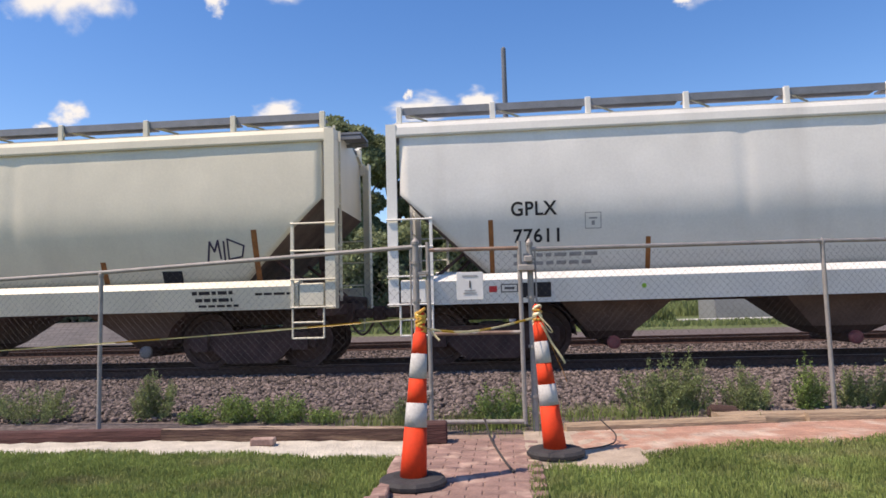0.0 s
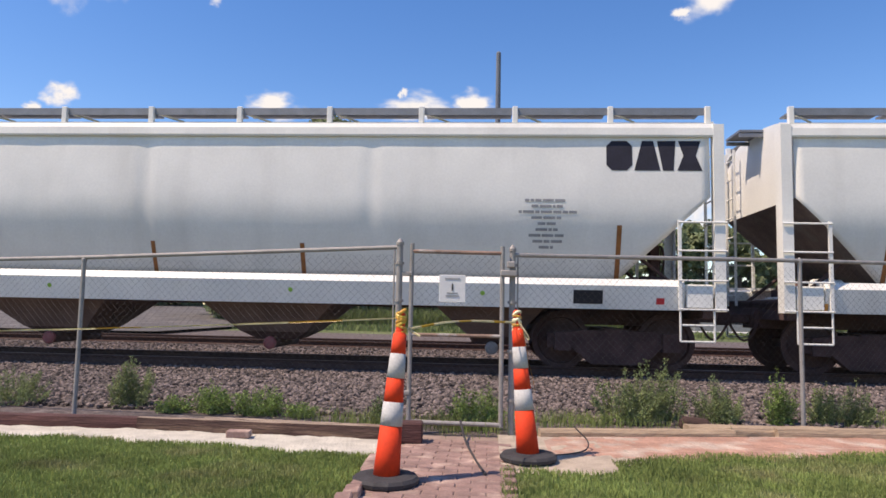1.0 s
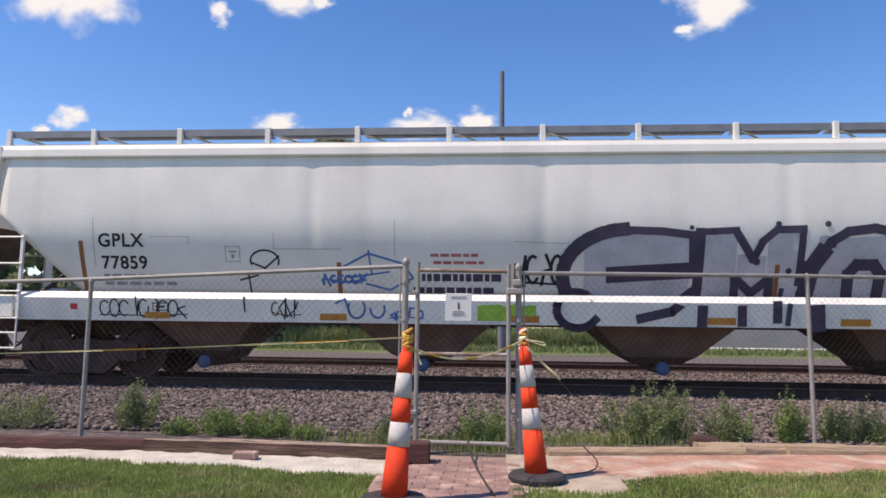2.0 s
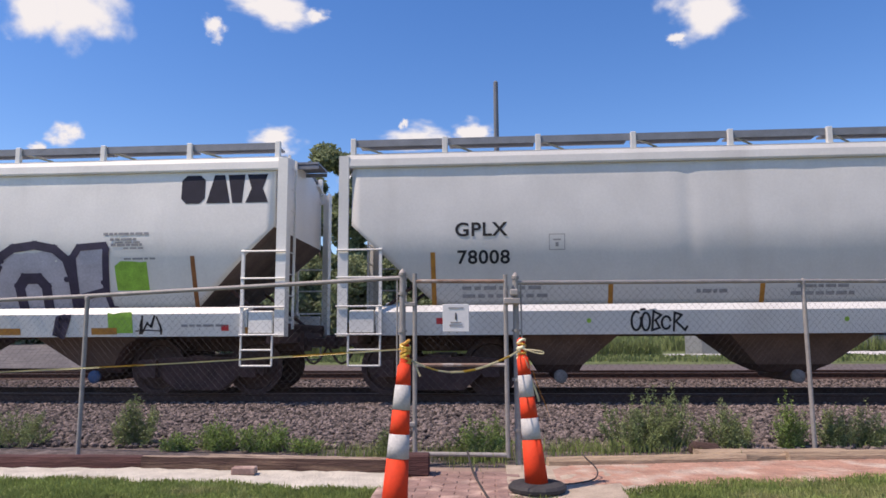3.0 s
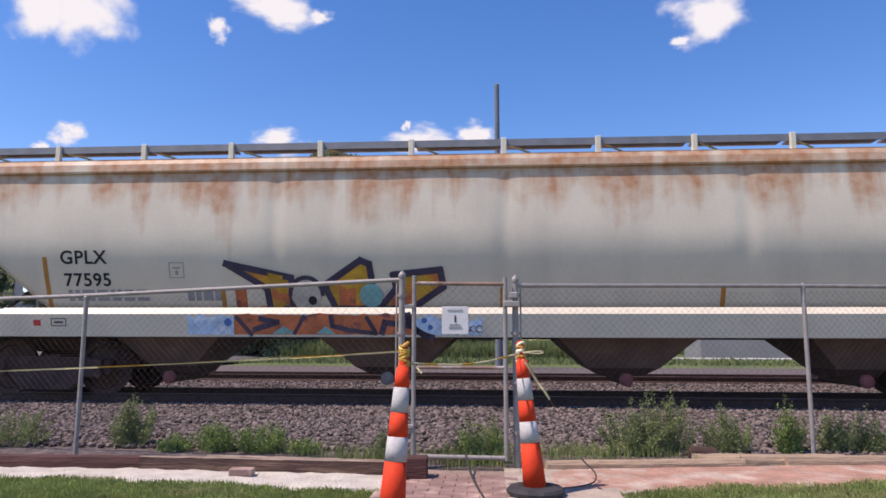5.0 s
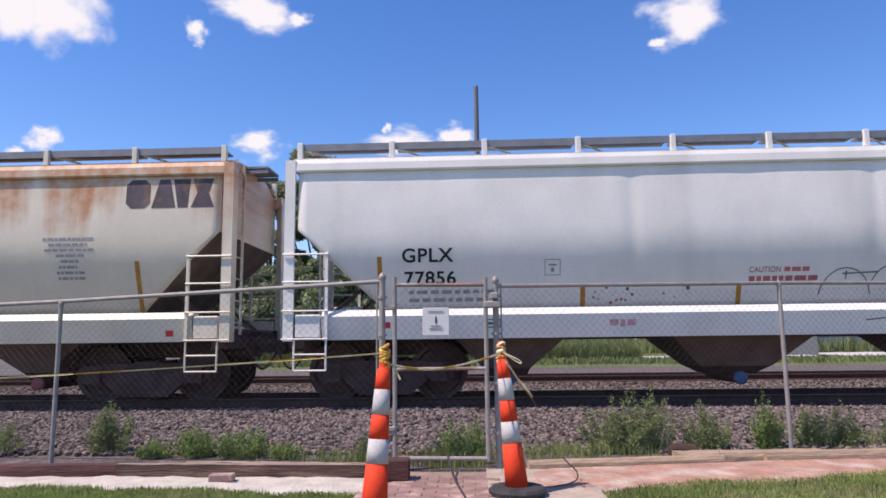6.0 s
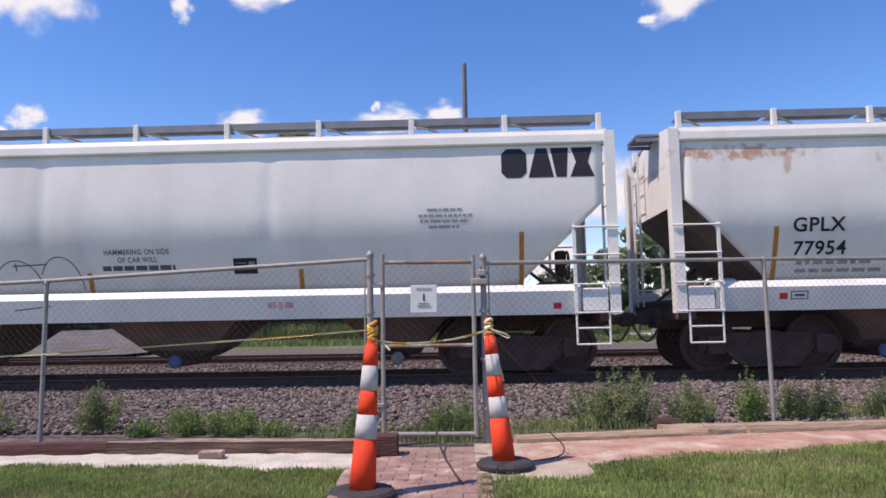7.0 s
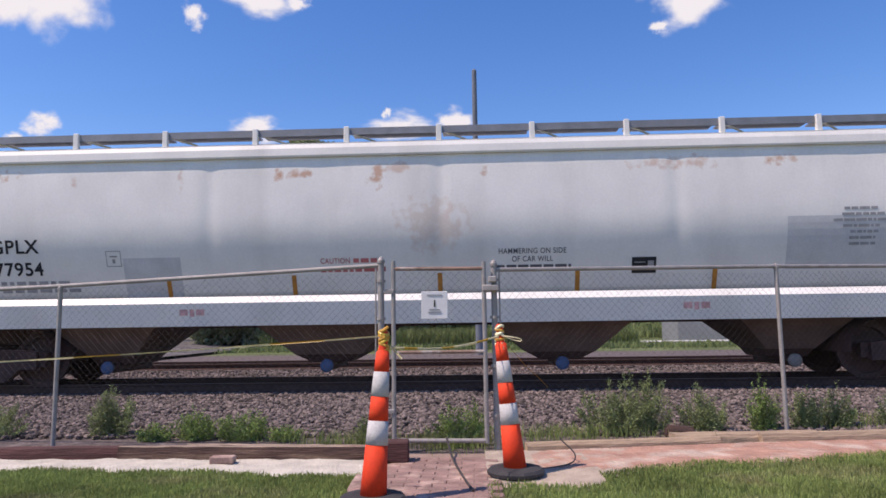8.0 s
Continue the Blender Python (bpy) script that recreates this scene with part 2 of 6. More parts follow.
BARK = material("bark", (0.12, 0.09, 0.065), 0.95, 0, 0.3, 3, 30, 0.02, 12)
GALV = material("fence_galvanised", (0.29, 0.27, 0.255), 0.6, 0.2, 0.15, 10, 60, 0.001, 60)
WIRE = material("fence_wire", (0.10, 0.085, 0.08), 0.7, 0.2, 0.15, 10, 60)
RUSTPIPE = material("gate_rusty_pipe", (0.26, 0.17, 0.13), 0.8, 0.2, 0.25, 6, 60, stain=(0.42, 0.40, 0.38), stain_scale=5, stain_amount=0.12)
TIMBER_DARK = material("timber_dark", (0.078, 0.033, 0.03), 0.95, 0, 0.3, 3, 60, 0.012, 14, stretch=(0.5, 5, 5))
TIMBER_WORN = material("timber_worn", (0.070, 0.038, 0.030), 0.95, 0, 0.4, 3, 50, 0.018, 14, stain=(0.13, 0.085, 0.06), stain_scale=3, stain_amount=0.10, stretch=(0.5, 5, 5))
TIMBER_TOP = material("timber_tan_top", (0.33, 0.25, 0.19), 0.95, 0, 0.35, 3, 50, 0.018, 14, stain=(0.15, 0.09, 0.065), stain_scale=4, stain_amount=0.10, stretch=(0.5, 5, 5))
BOARD_TAN = material("board_tan", (0.34, 0.25, 0.17), 0.95, 0, 0.25, 3, 50, 0.01, 14, stretch=(0.5, 5, 5))
LIME = material("crushed_limestone", (0.50, 0.465, 0.395), 0.95, 0, 0.18, 5, 60, 0.02, 40)
BRICK = material("paver_brick", (0.26, 0.165, 0.14), 0.9, 0, 0.18, 6, 60, 0.004, 50, stain=(0.46, 0.33, 0.27), stain_scale=4, stain_amount=0.08, objrand=0.14, place=True)
BRICK_PINK = material("walk_brick_worn", (0.38, 0.215, 0.155), 0.9, 0, 0.2, 5, 60, 0.004, 50, stain=(0.46, 0.36, 0.29), stain_scale=3, stain_amount=0.14, objrand=0.05, place=True)
JOINT = material("path_joint", (0.26, 0.185, 0.15), 1.0, 0, 0.2, 6, 60)
JOINT_PALE = material("walk_joint", (0.40, 0.26, 0.20), 1.0, 0, 0.25, 4, 60)
SAND = material("sandy_dirt", (0.39, 0.32, 0.25), 1.0, 0, 0.2, 6, 70, 0.01, 40)
CONE_ORANGE = material("cone_orange", (0.72, 0.045, 0.006), 0.8, 0, 0.08, 5, 40, stain=(0.55, 0.10, 0.03), stain_scale=6, stain_amount=0.02)
CONE_WHITE = material("cone_reflective_white", (0.47, 0.46, 0.445), 0.85, 0, 0.14, 8, 70, stain=(0.33, 0.31, 0.29), stain_scale=9, stain_amount=0.06)
RUBBER = material("rubber_base", (0.035, 0.033, 0.035), 0.8, 0, 0.3, 7, 60, 0.003, 50)
TAPE = material("tape_yellow", (0.58, 0.38, 0.05), 0.4, 0, 0.15, 6, 50)
TAPE_WORN = material("tape_orange_yellow", (0.50, 0.25, 0.035), 0.6, 0, 0.3, 9, 50)
TAPE_PALE = material("tape_pale", (0.74, 0.68, 0.44), 0.4, 0, 0.15, 6, 50)
PAPER = material("sign_white", (0.62, 0.62, 0.62), 0.5, 0, 0.05, 6, 50)
CORD = material("cord_dark", (0.035, 0.03, 0.03), 0.8, 0, 0.2, 6, 50)
POLE_WOOD = material("pole_wood", (0.15, 0.17, 0.20), 0.95, 0, 0.2, 2, 30, 0.01, 12, stretch=(4, 4, 0.4))
CONCRETE = material("concrete", (0.55, 0.53, 0.50), 0.9, 0, 0.12, 0.6, 8, 0.01, 6)
METAL_WALL = material("shed_wall_grey", (0.24, 0.245, 0.25), 0.7, 0.2, 0.08, 0.5, 6)

# ---- mesh helpers ----
def part(name, bm, mat, parent=None, label="", smooth=False):
    me = bpy.data.meshes.new(name)
    bm.to_mesh(me)
    bm.free()
    me.materials.append(mat)
    if smooth:
        for p in me.polygons:
            p.use_smooth = True
    ob = new(name, me)
    ob.parent = parent
    if label:
        tagged(ob, label)
    return ob


def thing(name, label, category, group="", at=None, kind=""):
    ob = new(name)
    ob.empty_display_size = 0.1
    if at is not None:
        ob.matrix_basis = at
    return tagged(ob, label, category, group, kind)


def box(bm, x0, x1, y0, y1, z0, z1, m=None):
    v = [bm.verts.new((x, y, z)) for x in (x0, x1) for y in (y0, y1) for z in (z0, z1)]
    for f in ((0, 1, 3, 2), (4, 6, 7, 5), (0, 4, 5, 1), (2, 3, 7, 6), (0, 2, 6, 4), (1, 5, 7, 3)):
        bm.faces.new([v[i] for i in f])
    if m is not None:
        for k in v:
            k.co = m @ k.co
    return v


def bevelled_box(x0, x1, y0, y1, z0, z1, r=0.01):
    bm = bmesh.new()
    box(bm, x0, x1, y0, y1, z0, z1)
    bmesh.ops.bevel(bm, geom=bm.edges[:], offset=r, segments=1, affect="EDGES")
    return bm


def tube(bm, a, b, r, sides=8, r2=None, caps=True):
    a, b = Vector(a), Vector(b)
    q = (b - a).to_track_quat("Z", "Y")
    rings = []
    for p, rad in ((a, r), (b, r if r2 is None else r2)):
        rings.append([bm.verts.new(p + q @ Vector((rad * math.cos(i * math.tau / sides), rad * math.sin(i * math.tau / sides), 0))) for i in range(sides)])
    for i in range(sides):
        j = (i + 1) % sides
        bm.faces.new((rings[0][i], rings[0][j], rings[1][j], rings[1][i]))
    if caps:
        bm.faces.new(rings[0][::-1])
        bm.faces.new(rings[1])


def tubes(points, r, sides=8):
    bm = bmesh.new()
    for a, b in points:
        tube(bm, a, b, r, sides)
    return bm


def lathe(bm, profile, sides=24, m=None):
    """profile: (radius, height) from bottom to top, closed at the ends where the radius is 0."""
    rings = []
    for r, z in profile:
        rings.append([bm.verts.new((r * math.cos(i * math.tau / sides), r * math.sin(i * math.tau / sides), z)) for i in range(sides)])
    for lo, hi in zip(rings, rings[1:]):
        for i in range(sides):
            j = (i + 1) % sides
            bm.faces.new((lo[i], lo[j], hi[j], hi[i]))
    bm.faces.new(rings[0][::-1])
    bm.faces.new(rings[-1])
    if m is not None:
        bmesh.ops.transform(bm, matrix=m, verts=bm.verts[:])
    return bm


def grid(xs, ys, height):
    bm = bmesh.new()
    v = [[bm.verts.new((x, y, height(x, y))) for y in ys] for x in xs]
    for i in range(len(xs) - 1):
        for j in range(len(ys) - 1):
            bm.faces.new((v[i][j], v[i + 1][j], v[i + 1][j + 1], v[i][j + 1]))
    return bm


def steps(a, b, d):
    n = max(1, round((b - a) / d))
    return [a + (b - a) * i / n for i in range(n + 1)]


# ---- the train ----
BAY = 1.58
CAR_L = 12 * BAY
PITCH = 20.29
TRACK_Y = 12.80
RAIL_Z = 0.18
TRAIN = [(0.0, -1.713), (0.5, -8.274), (1.0, -15.411), (1.5, -22.069), (3.0, -42.938), (3.5, -49.505), (4.0, -56.625),
         (4.5, -63.245), (6.0, -84.085), (6.5, -90.644), (7.0, -97.761), (7.5, -104.364), (8.0, -111.442)]


SEAMS = (5.58, 9.48, 13.40)


def half_width(z):
    """The hopper body's half width at a height: a barrel side that tucks in below."""
    u = 3.0 - z
    if u < 0:
        return 1.575 - 0.046 * (u / 1.1) ** 2
    return 1.575 - (0.27 * u * u if u < 0.62 else 0.1038 + 0.335 * (u - 0.62) + 0.07 * (u - 0.62) ** 2)


def side_of_body(x, z):
    """The side sheet is drawn in along its welds and lightly buckled between them."""
    fade = min(1.0, max(0.0, (min(x, CAR_L - x) - 0.6) / 0.8)) * min(1.0, max(0.0, (4.1 - z) / 0.35))
    pinch = sum(0.016 * math.exp(-((x - c) / 0.12) ** 2) for c in SEAMS) + sum(0.004 * math.exp(-((x - c) / 0.2) ** 2) for c in (2.4, 7.5, 11.4, 16.3))
    buckle = 0.005 * (1 + noise.noise(Vector((x * 1.1, z * 0.45, 3.7))))
    return half_width(z) - fade * (pinch + buckle)


def floor_of_body(x):
    """The underside of the body: slope sheets rise to both ends."""
    e = min(x, CAR_L - x)
    return max(1.60, 3.02 - 0.95 * e)


def make_car_body(car):
    bm = bmesh.new()
    xs = sorted(set(steps(0.0, 1.6, 0.16) + steps(1.6, CAR_L - 1.6, 0.075) + steps(CAR_L - 1.6, CAR_L, 0.16)))
    rows = []
    for x in xs:
        zb = floor_of_body(x)
        ring = []
        side = []
        for i in range(15):
            z = 4.10 + (zb - 4.10) * i / 14
            side.append((side_of_body(x, z), z))
        roof = [(1.30, 4.30), (0.9, 4.42), (0.4, 4.48)]
        for y, z in roof[::-1]:
            ring.append((-y, z))
        for y, z in side:
            ring.append((-y, z))
        wb = half_width(zb)
        for u in (0.6, 0.2, -0.2, -0.6):
            ring.append((-wb * u, zb))
        for y, z in side[::-1]:
            ring.append((y, z))
        for y, z in roof:
            ring.append((y, z))
        rows.append([bm.verts.new((x, y, z)) for y, z in ring])
    n = len(rows[0])
    for a, b in zip(rows, rows[1:]):
        for i in range(n):
            j = (i + 1) % n
            f = bm.faces.new((a[i], b[i], b[j], a[j]))
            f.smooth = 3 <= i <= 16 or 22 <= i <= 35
            # underside faces get the dark coat that holds painted shade and grime
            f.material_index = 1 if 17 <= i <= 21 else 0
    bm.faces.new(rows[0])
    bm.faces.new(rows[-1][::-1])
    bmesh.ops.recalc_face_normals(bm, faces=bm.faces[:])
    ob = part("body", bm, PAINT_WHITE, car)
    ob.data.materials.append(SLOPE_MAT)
    return ob


def funnel(bm, top, top_y, z1, bottom, bot_y, z0):
    """A hopper between two ranges of x, wide above and narrow below."""
    lo = [bm.verts.new((bottom[i], sy * bot_y, z0)) for i, sy in ((0, -1), (1, -1), (1, 1), (0, 1))]
    hi = [bm.verts.new((top[i], sy * top_y, z1)) for i, sy in ((0, -1), (1, -1), (1, 1), (0, 1))]
    for i in range(4):
        j = (i + 1) % 4
        bm.faces.new((lo[i], lo[j], hi[j], hi[i]))
    bm.faces.new(lo[::-1])
    bm.faces.new(hi)


def make_car():
    car = thing("hopper_car", "white covered hopper railcar rolling on the near track", "railcar", "cars of the freight train")
    make_car_body(car)
    # eaves, posts, gratings
    for s in (-1, 1):
        y = s * 1.56
        bm = bmesh.new()
        sec = ((1.50, 4.01), (1.582, 4.01), (1.597, 4.04), (1.588, 4.16), (1.560, 4.235), (1.52, 4.25))
        ends = [[bm.verts.new((x, s * yy, z)) for yy, z in sec] for x in (-0.10, CAR_L + 0.10)]
        for i in range(len(sec)):
            j = (i + 1) % len(sec)
            bm.faces.new((ends[0][i], ends[0][j], ends[1][j], ends[1][i]))
        bm.faces.new(ends[0]); bm.faces.new(ends[1])
        bmesh.ops.recalc_face_normals(bm, faces=bm.faces[:])
        part("eave_rail", bm, PAINT_WHITE, car)
        bm = bmesh.new()
        a = [bm.verts.new((x, s * yy, z)) for x in (-0.06, CAR_L + 0.06) for yy, z in ((1.55, 4.252), (1.15, 4.37), (1.15, 4.33), (1.52, 4.21))]
        for i in range(4):
            j = (i + 1) % 4
            bm.faces.new((a[i], a[j], a[4 + j], a[4 + i]))
        bm.faces.new(a[:4]); bm.faces.new(a[4:])
        bmesh.ops.recalc_face_normals(bm, faces=bm.faces[:])
        part("roof_edge", bm, PAINT_WHITE, car)
        for k in range(13):
            bm = bevelled_box(-0.045, 0.045, -0.04, 0.04, 4.20, 4.545, 0.008)
            p = part("running_board_post", bm, PAINT_WHITE, car)
            p.location = (k * BAY, s * 1.47, 0)
        for k in range(12):
            bm = bmesh.new()
            box(bm, k * BAY + 0.05, (k + 1) * BAY - 0.05, min(s * 1.42, s * 0.92), max(s * 1.42, s * 0.92), 4.49, 4.52)
            box(bm, k * BAY + 0.05, (k + 1) * BAY - 0.05, min(s * 1.46, s * 1.43), max(s * 1.46, s * 1.43), 4.41, 4.53)
            part("running_board", bm, GRATING, car)
            bm = bmesh.new()
            tube(bm, (k * BAY + 0.06, s * 1.42, 4.44), (k * BAY + 0.45, s * 1.18, 4.36), 0.018, 5)
            part("brace", bm, PAINT_WHITE, car)
        # side sill with its sloped flange
        bm = bmesh.new()
        sec = ((1.44, 1.18), (1.5195, 1.18), (1.605, 1.56), (1.50, 1.67), (1.30, 1.67), (1.30, 1.62), (1.50, 1.60))
        ends = [[bm.verts.new((x, s * yy, z)) for yy, z in sec] for x in (0.42, CAR_L - 0.42)]
        for i in range(len(sec)):
            j = (i + 1) % len(sec)
            # inner ledge shares the dark coat: dirt, and less bounce onto the body
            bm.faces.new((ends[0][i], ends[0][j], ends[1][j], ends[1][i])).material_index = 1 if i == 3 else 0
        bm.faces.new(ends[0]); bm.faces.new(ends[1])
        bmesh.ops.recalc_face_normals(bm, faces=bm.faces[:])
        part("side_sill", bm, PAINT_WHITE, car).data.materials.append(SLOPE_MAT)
        for x in (-0.02, CAR_L - 0.40):
            part("sill_end", bevelled_box(x, x + 0.42, min(s * 1.48, s * 1.59), max(s * 1.48, s * 1.59), 1.22, 1.60, 0.015), PAINT_WHITE, car)
        for x, d in ((-0.135, 1), (CAR_L + 0.135, -1)):
            bm = bmesh.new()
            box(bm, x - 0.085, x + 0.085, min(s * 1.54, s * 1.60), max(s * 1.54, s * 1.60), 1.17, 4.22)
            box(bm, x - 0.085 * 1.0 if d > 0 else x + 0.06, x - 0.06 if d > 0 else x + 0.085, min(s * 1.36, s * 1.54), max(s * 1.36, s * 1.54), 1.17, 4.22)
            part("corner_post", bm, PAINT_WHITE, car)
            # ladder beside the corner post
            xa, xb = x + d * 0.11, x + d * 0.64
            bm = bmesh.new()
            box(bm, xb - 0.025, xb + 0.025, min(s * 1.58, s * 1.63), max(s * 1.58, s * 1.63), 1.18, 2.64)
            for z in (1.20, 1.66, 2.14, 2.60):
                tube(bm, (x - d * 0.10, s * 1.63, z), (xb + d * 0.03, s * 1.63, z), 0.017, 6)
            part("side_ladder", bm, PAINT_WHITE, car)
            bm = bmesh.new()
            for za, zb2 in ((0.69, 1.20),):
                tube(bm, (xa, s * 1.61, zb2), (xa, s * 1.61, za), 0.018, 6)
                tube(bm, (xb, s * 1.61, zb2), (xb, s * 1.61, za), 0.018, 6)
                for z in (0.69, 0.95):
                    tube(bm, (xa, s * 1.61, z), (xb, s * 1.61, z), 0.018, 6)
            part("stirrup_step", bm, PAINT_WHITE, car)
    for x, d in ((0.0, 1), (CAR_L, -1)):
        part("brake_platform", bevelled_box(min(x - d * 0.10, x + d * 0.75), max(x - d * 0.10, x + d * 0.75), -1.48, -0.5, 1.38, 1.44, 0.01), PAINT_WHITE, car)
        part("air_reservoir", lathe(bmesh.new(), [(0.03, -0.5), (0.16, -0.46), (0.18, -0.4), (0.18, 0.4), (0.16, 0.46), (0.03, 0.5)], 14, pose(x + d * 0.85, 0.55, 1.62, 90, 0, 0)), UNDER, car, smooth=True)
        # end ladder on the far half, end sheet stiffeners, end platform
        bm = bmesh.new()
        la, lb = (0.75, 1.2) if d > 0 else (-1.25, -0.85)
        for y in (la, lb):
            box(bm, x - 0.16, x - 0.12, y - 0.02, y + 0.02, 1.3, 4.35) if d > 0 else box(bm, x + 0.12, x + 0.16, y - 0.02, y + 0.02, 1.3, 4.35)
        for i in range(8):
            z = 1.5 + i * 0.38
            tube(bm, (x - d * 0.14, la, z), (x - d * 0.14, lb, z), 0.013, 5)
        part("end_ladder", bm, PAINT_WHITE, car)
        bm = bmesh.new()
        box(bm, min(x, x - d * 0.42), max(x, x - d * 0.42), -0.36, 0.36, 4.42, 4.46)
        for y in (-0.33, 0.33):
            box(bm, min(x, x - d * 0.42), max(x, x - d * 0.42), y - 0.02, y + 0.02, 4.33, 4.40)
        part("end_running_board", bm, GRATING, car)
        part("end_platform", bevelled_box(min(x - d * 0.12, x + d * 1.4), max(x - d * 0.12, x + d * 1.4), -1.5, 1.5, 1.24, 1.36, 0.01), UNDER, car)
        part("end_sill", bevelled_box(x - 0.12, x + 0.12, -1.5, 1.5, 1.05, 1.40, 0.015), UNDER, car)
        part("draft_sill", bevelled_box(min(x - d * 0.2, x + d * 3.2), max(x - d * 0.2, x + d * 3.2), -0.28, 0.28, 0.90, 1.26, 0.01), UNDER, car)
        bm = bevelled_box(min(x - d * 0.2, x - d * 0.62), max(x - d * 0.2, x - d * 0.62), -0.09, 0.09, 0.98, 1.15, 0.02)
        c2 = bevelled_box(min(x - d * 0.55, x - d * 0.70), max(x - d * 0.55, x - d * 0.70), -0.15, 0.15, 0.94, 1.20, 0.03)
        me = bpy.data.meshes.new("tmp")
        c2.to_mesh(me); c2.free()
        bm.from_mesh(me)
        part("coupler", bm, TRUCK_MAT, car)
        bm = bmesh.new()
        pts = [Vector((x - d * (0.15 + 0.5 * u), -0.35, 0.98 - 0.30 * math.sin(math.pi * min(1, u * 1.0)))) for u in [i / 8 for i in range(9)]]
        for a, b in zip(pts, pts[1:]):
            tube(bm, a, b, 0.022, 6)
        part("air_hose", bm, TRUCK_MAT, car)
        # lower end frame under the slope sheet
        for y in (-1.1, 1.1):
            part("end_brace", tubes([((x + d * 0.15, y, 1.36), (x + d * 1.0, y * 0.9, 2.05))], 0.035, 6), UNDER, car)
        part("brake_cylinder", lathe(bmesh.new(), [(0.02, -0.25), (0.17, -0.24), (0.17, 0.2), (0.1, 0.28), (0.02, 0.29)], 14, pose(x + d * 0.75, -0.95, 1.58, 0, 90, 0)), UNDER if d < 0 else PAINT_WHITE, car, smooth=True)
    # hand brake under the slope sheet of one end
    bm = bmesh.new()
    for i in range(20):
        p, q = [(CAR_L - 0.34, 0.35 + 0.27 * math.cos(math.tau * k / 20), 2.12 + 0.27 * math.sin(math.tau * k / 20)) for k in (i, i + 1)]
        tube(bm, p, q, 0.02, 6)
    for k in range(4):
        tube(bm, (CAR_L - 0.34, 0.35, 2.12), (CAR_L - 0.34, 0.35 + 0.27 * math.cos(math.pi * k / 2 + 0.4), 2.12 + 0.27 * math.sin(math.pi * k / 2 + 0.4)), 0.013, 5)
    part("brake_wheel", bm, UNDER, car)
    part("brake_gear_box", bevelled_box(CAR_L - 0.56, CAR_L - 0.38, 0.22, 0.48, 1.92, 2.40, 0.02), UNDER, car)
    part("brake_post", bevelled_box(CAR_L - 0.54, CAR_L - 0.42, 0.28, 0.42, 1.36, 1.92, 0.01), UNDER, car)
    # hoppers and outlets
    for x, top, bottom in ((3.50, (2.23, 4.92), (3.08, 3.90)), (7.43, (5.81, 9.05), (6.83, 8.03)), (11.53, (9.91, 13.15), (10.93, 12.13)), (15.46, (14.04, 16.73), (15.06, 15.88))):
        bm = bmesh.new()
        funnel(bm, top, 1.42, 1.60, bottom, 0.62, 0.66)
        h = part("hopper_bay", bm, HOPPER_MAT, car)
        bm = bmesh.new()
        funnel(bm, bottom, 0.60, 0.66, (x - 0.34, x + 0.34), 0.45, 0.52)
        tube(bm, (x, -0.75, 0.47), (x, 0.75, 0.47), 0.10, 12)
        part("outlet_gate", bm, UNDER, h)
        part("outlet_cap", lathe(bmesh.new(), [(0.02, 0.0), (0.115, 0.0), (0.115, 0.05), (0.08, 0.07), (0.02, 0.075)], 14, pose(x, -0.75, 0.47, 90, 0, 0)), CAP_GREY, h)
    bm = bmesh.new()
    box(bm, 0.3, CAR_L - 0.3, -0.22, 0.22, 1.15, 1.60)
    part("centre_sill", bm, UNDER, car)
    bm = bmesh.new()
    for s in (-1, 1):
        for x in (5.37, 9.48, 13.6):
            box(bm, x - 0.03, x + 0.03, min(s * 0.2, s * 1.5), max(s * 0.2, s * 1.5), 1.2, 1.6)
    part("cross_member", bm, UNDER, car)
    # trucks
    for tx in (1.42, CAR_L - 1.42):
        tr = part("truck", make_truck_frame(), TRUCK_MAT, car)
        tr.location = (tx, 0, RAIL_Z - 0.28)
        for wx in (-0.89, 0.89):
            ws = part("wheelset", make_wheelset(), WHEEL_MAT, tr)
            ws.location = (wx, 0, 0.28 + 0.457)
        for s in (-1, 1):
            bm = bmesh.new()
            for k in (-0.16, 0.0, 0.16):
                lathe_at = pose(k, s * 1.0, 0.42)
                b2 = lathe(bmesh.new(), [(0.02, 0.0), (0.075, 0.0), (0.075, 0.26), (0.02, 0.26)], 10, lathe_at)
                me = bpy.data.meshes.new("tmp")
                b2.to_mesh(me); b2.free(); bm.from_mesh(me)
            part("spring_group", bm, TRUCK_MAT, tr)
        # curved fender sheet over the inner wheel
        bm = bmesh.new()
        d = 1 if tx < 9 else -1
        arc = [(tx + d * (0.89 + 0.53 * math.sin(a)), 0.62 + 0.54 * math.cos(a)) for a in [radians(v) for v in range(0, 91, 15)]]
        lo = [[bm.verts.new((x, y, z)) for x, z in arc] for y in (-1.3, 1.3)]
        for i in range(len(arc) - 1):
            bm.faces.new((lo[0][i], lo[0][i + 1], lo[1][i + 1], lo[1][i]))
        part("wheel_guard", bm, UNDER, car)
    return car


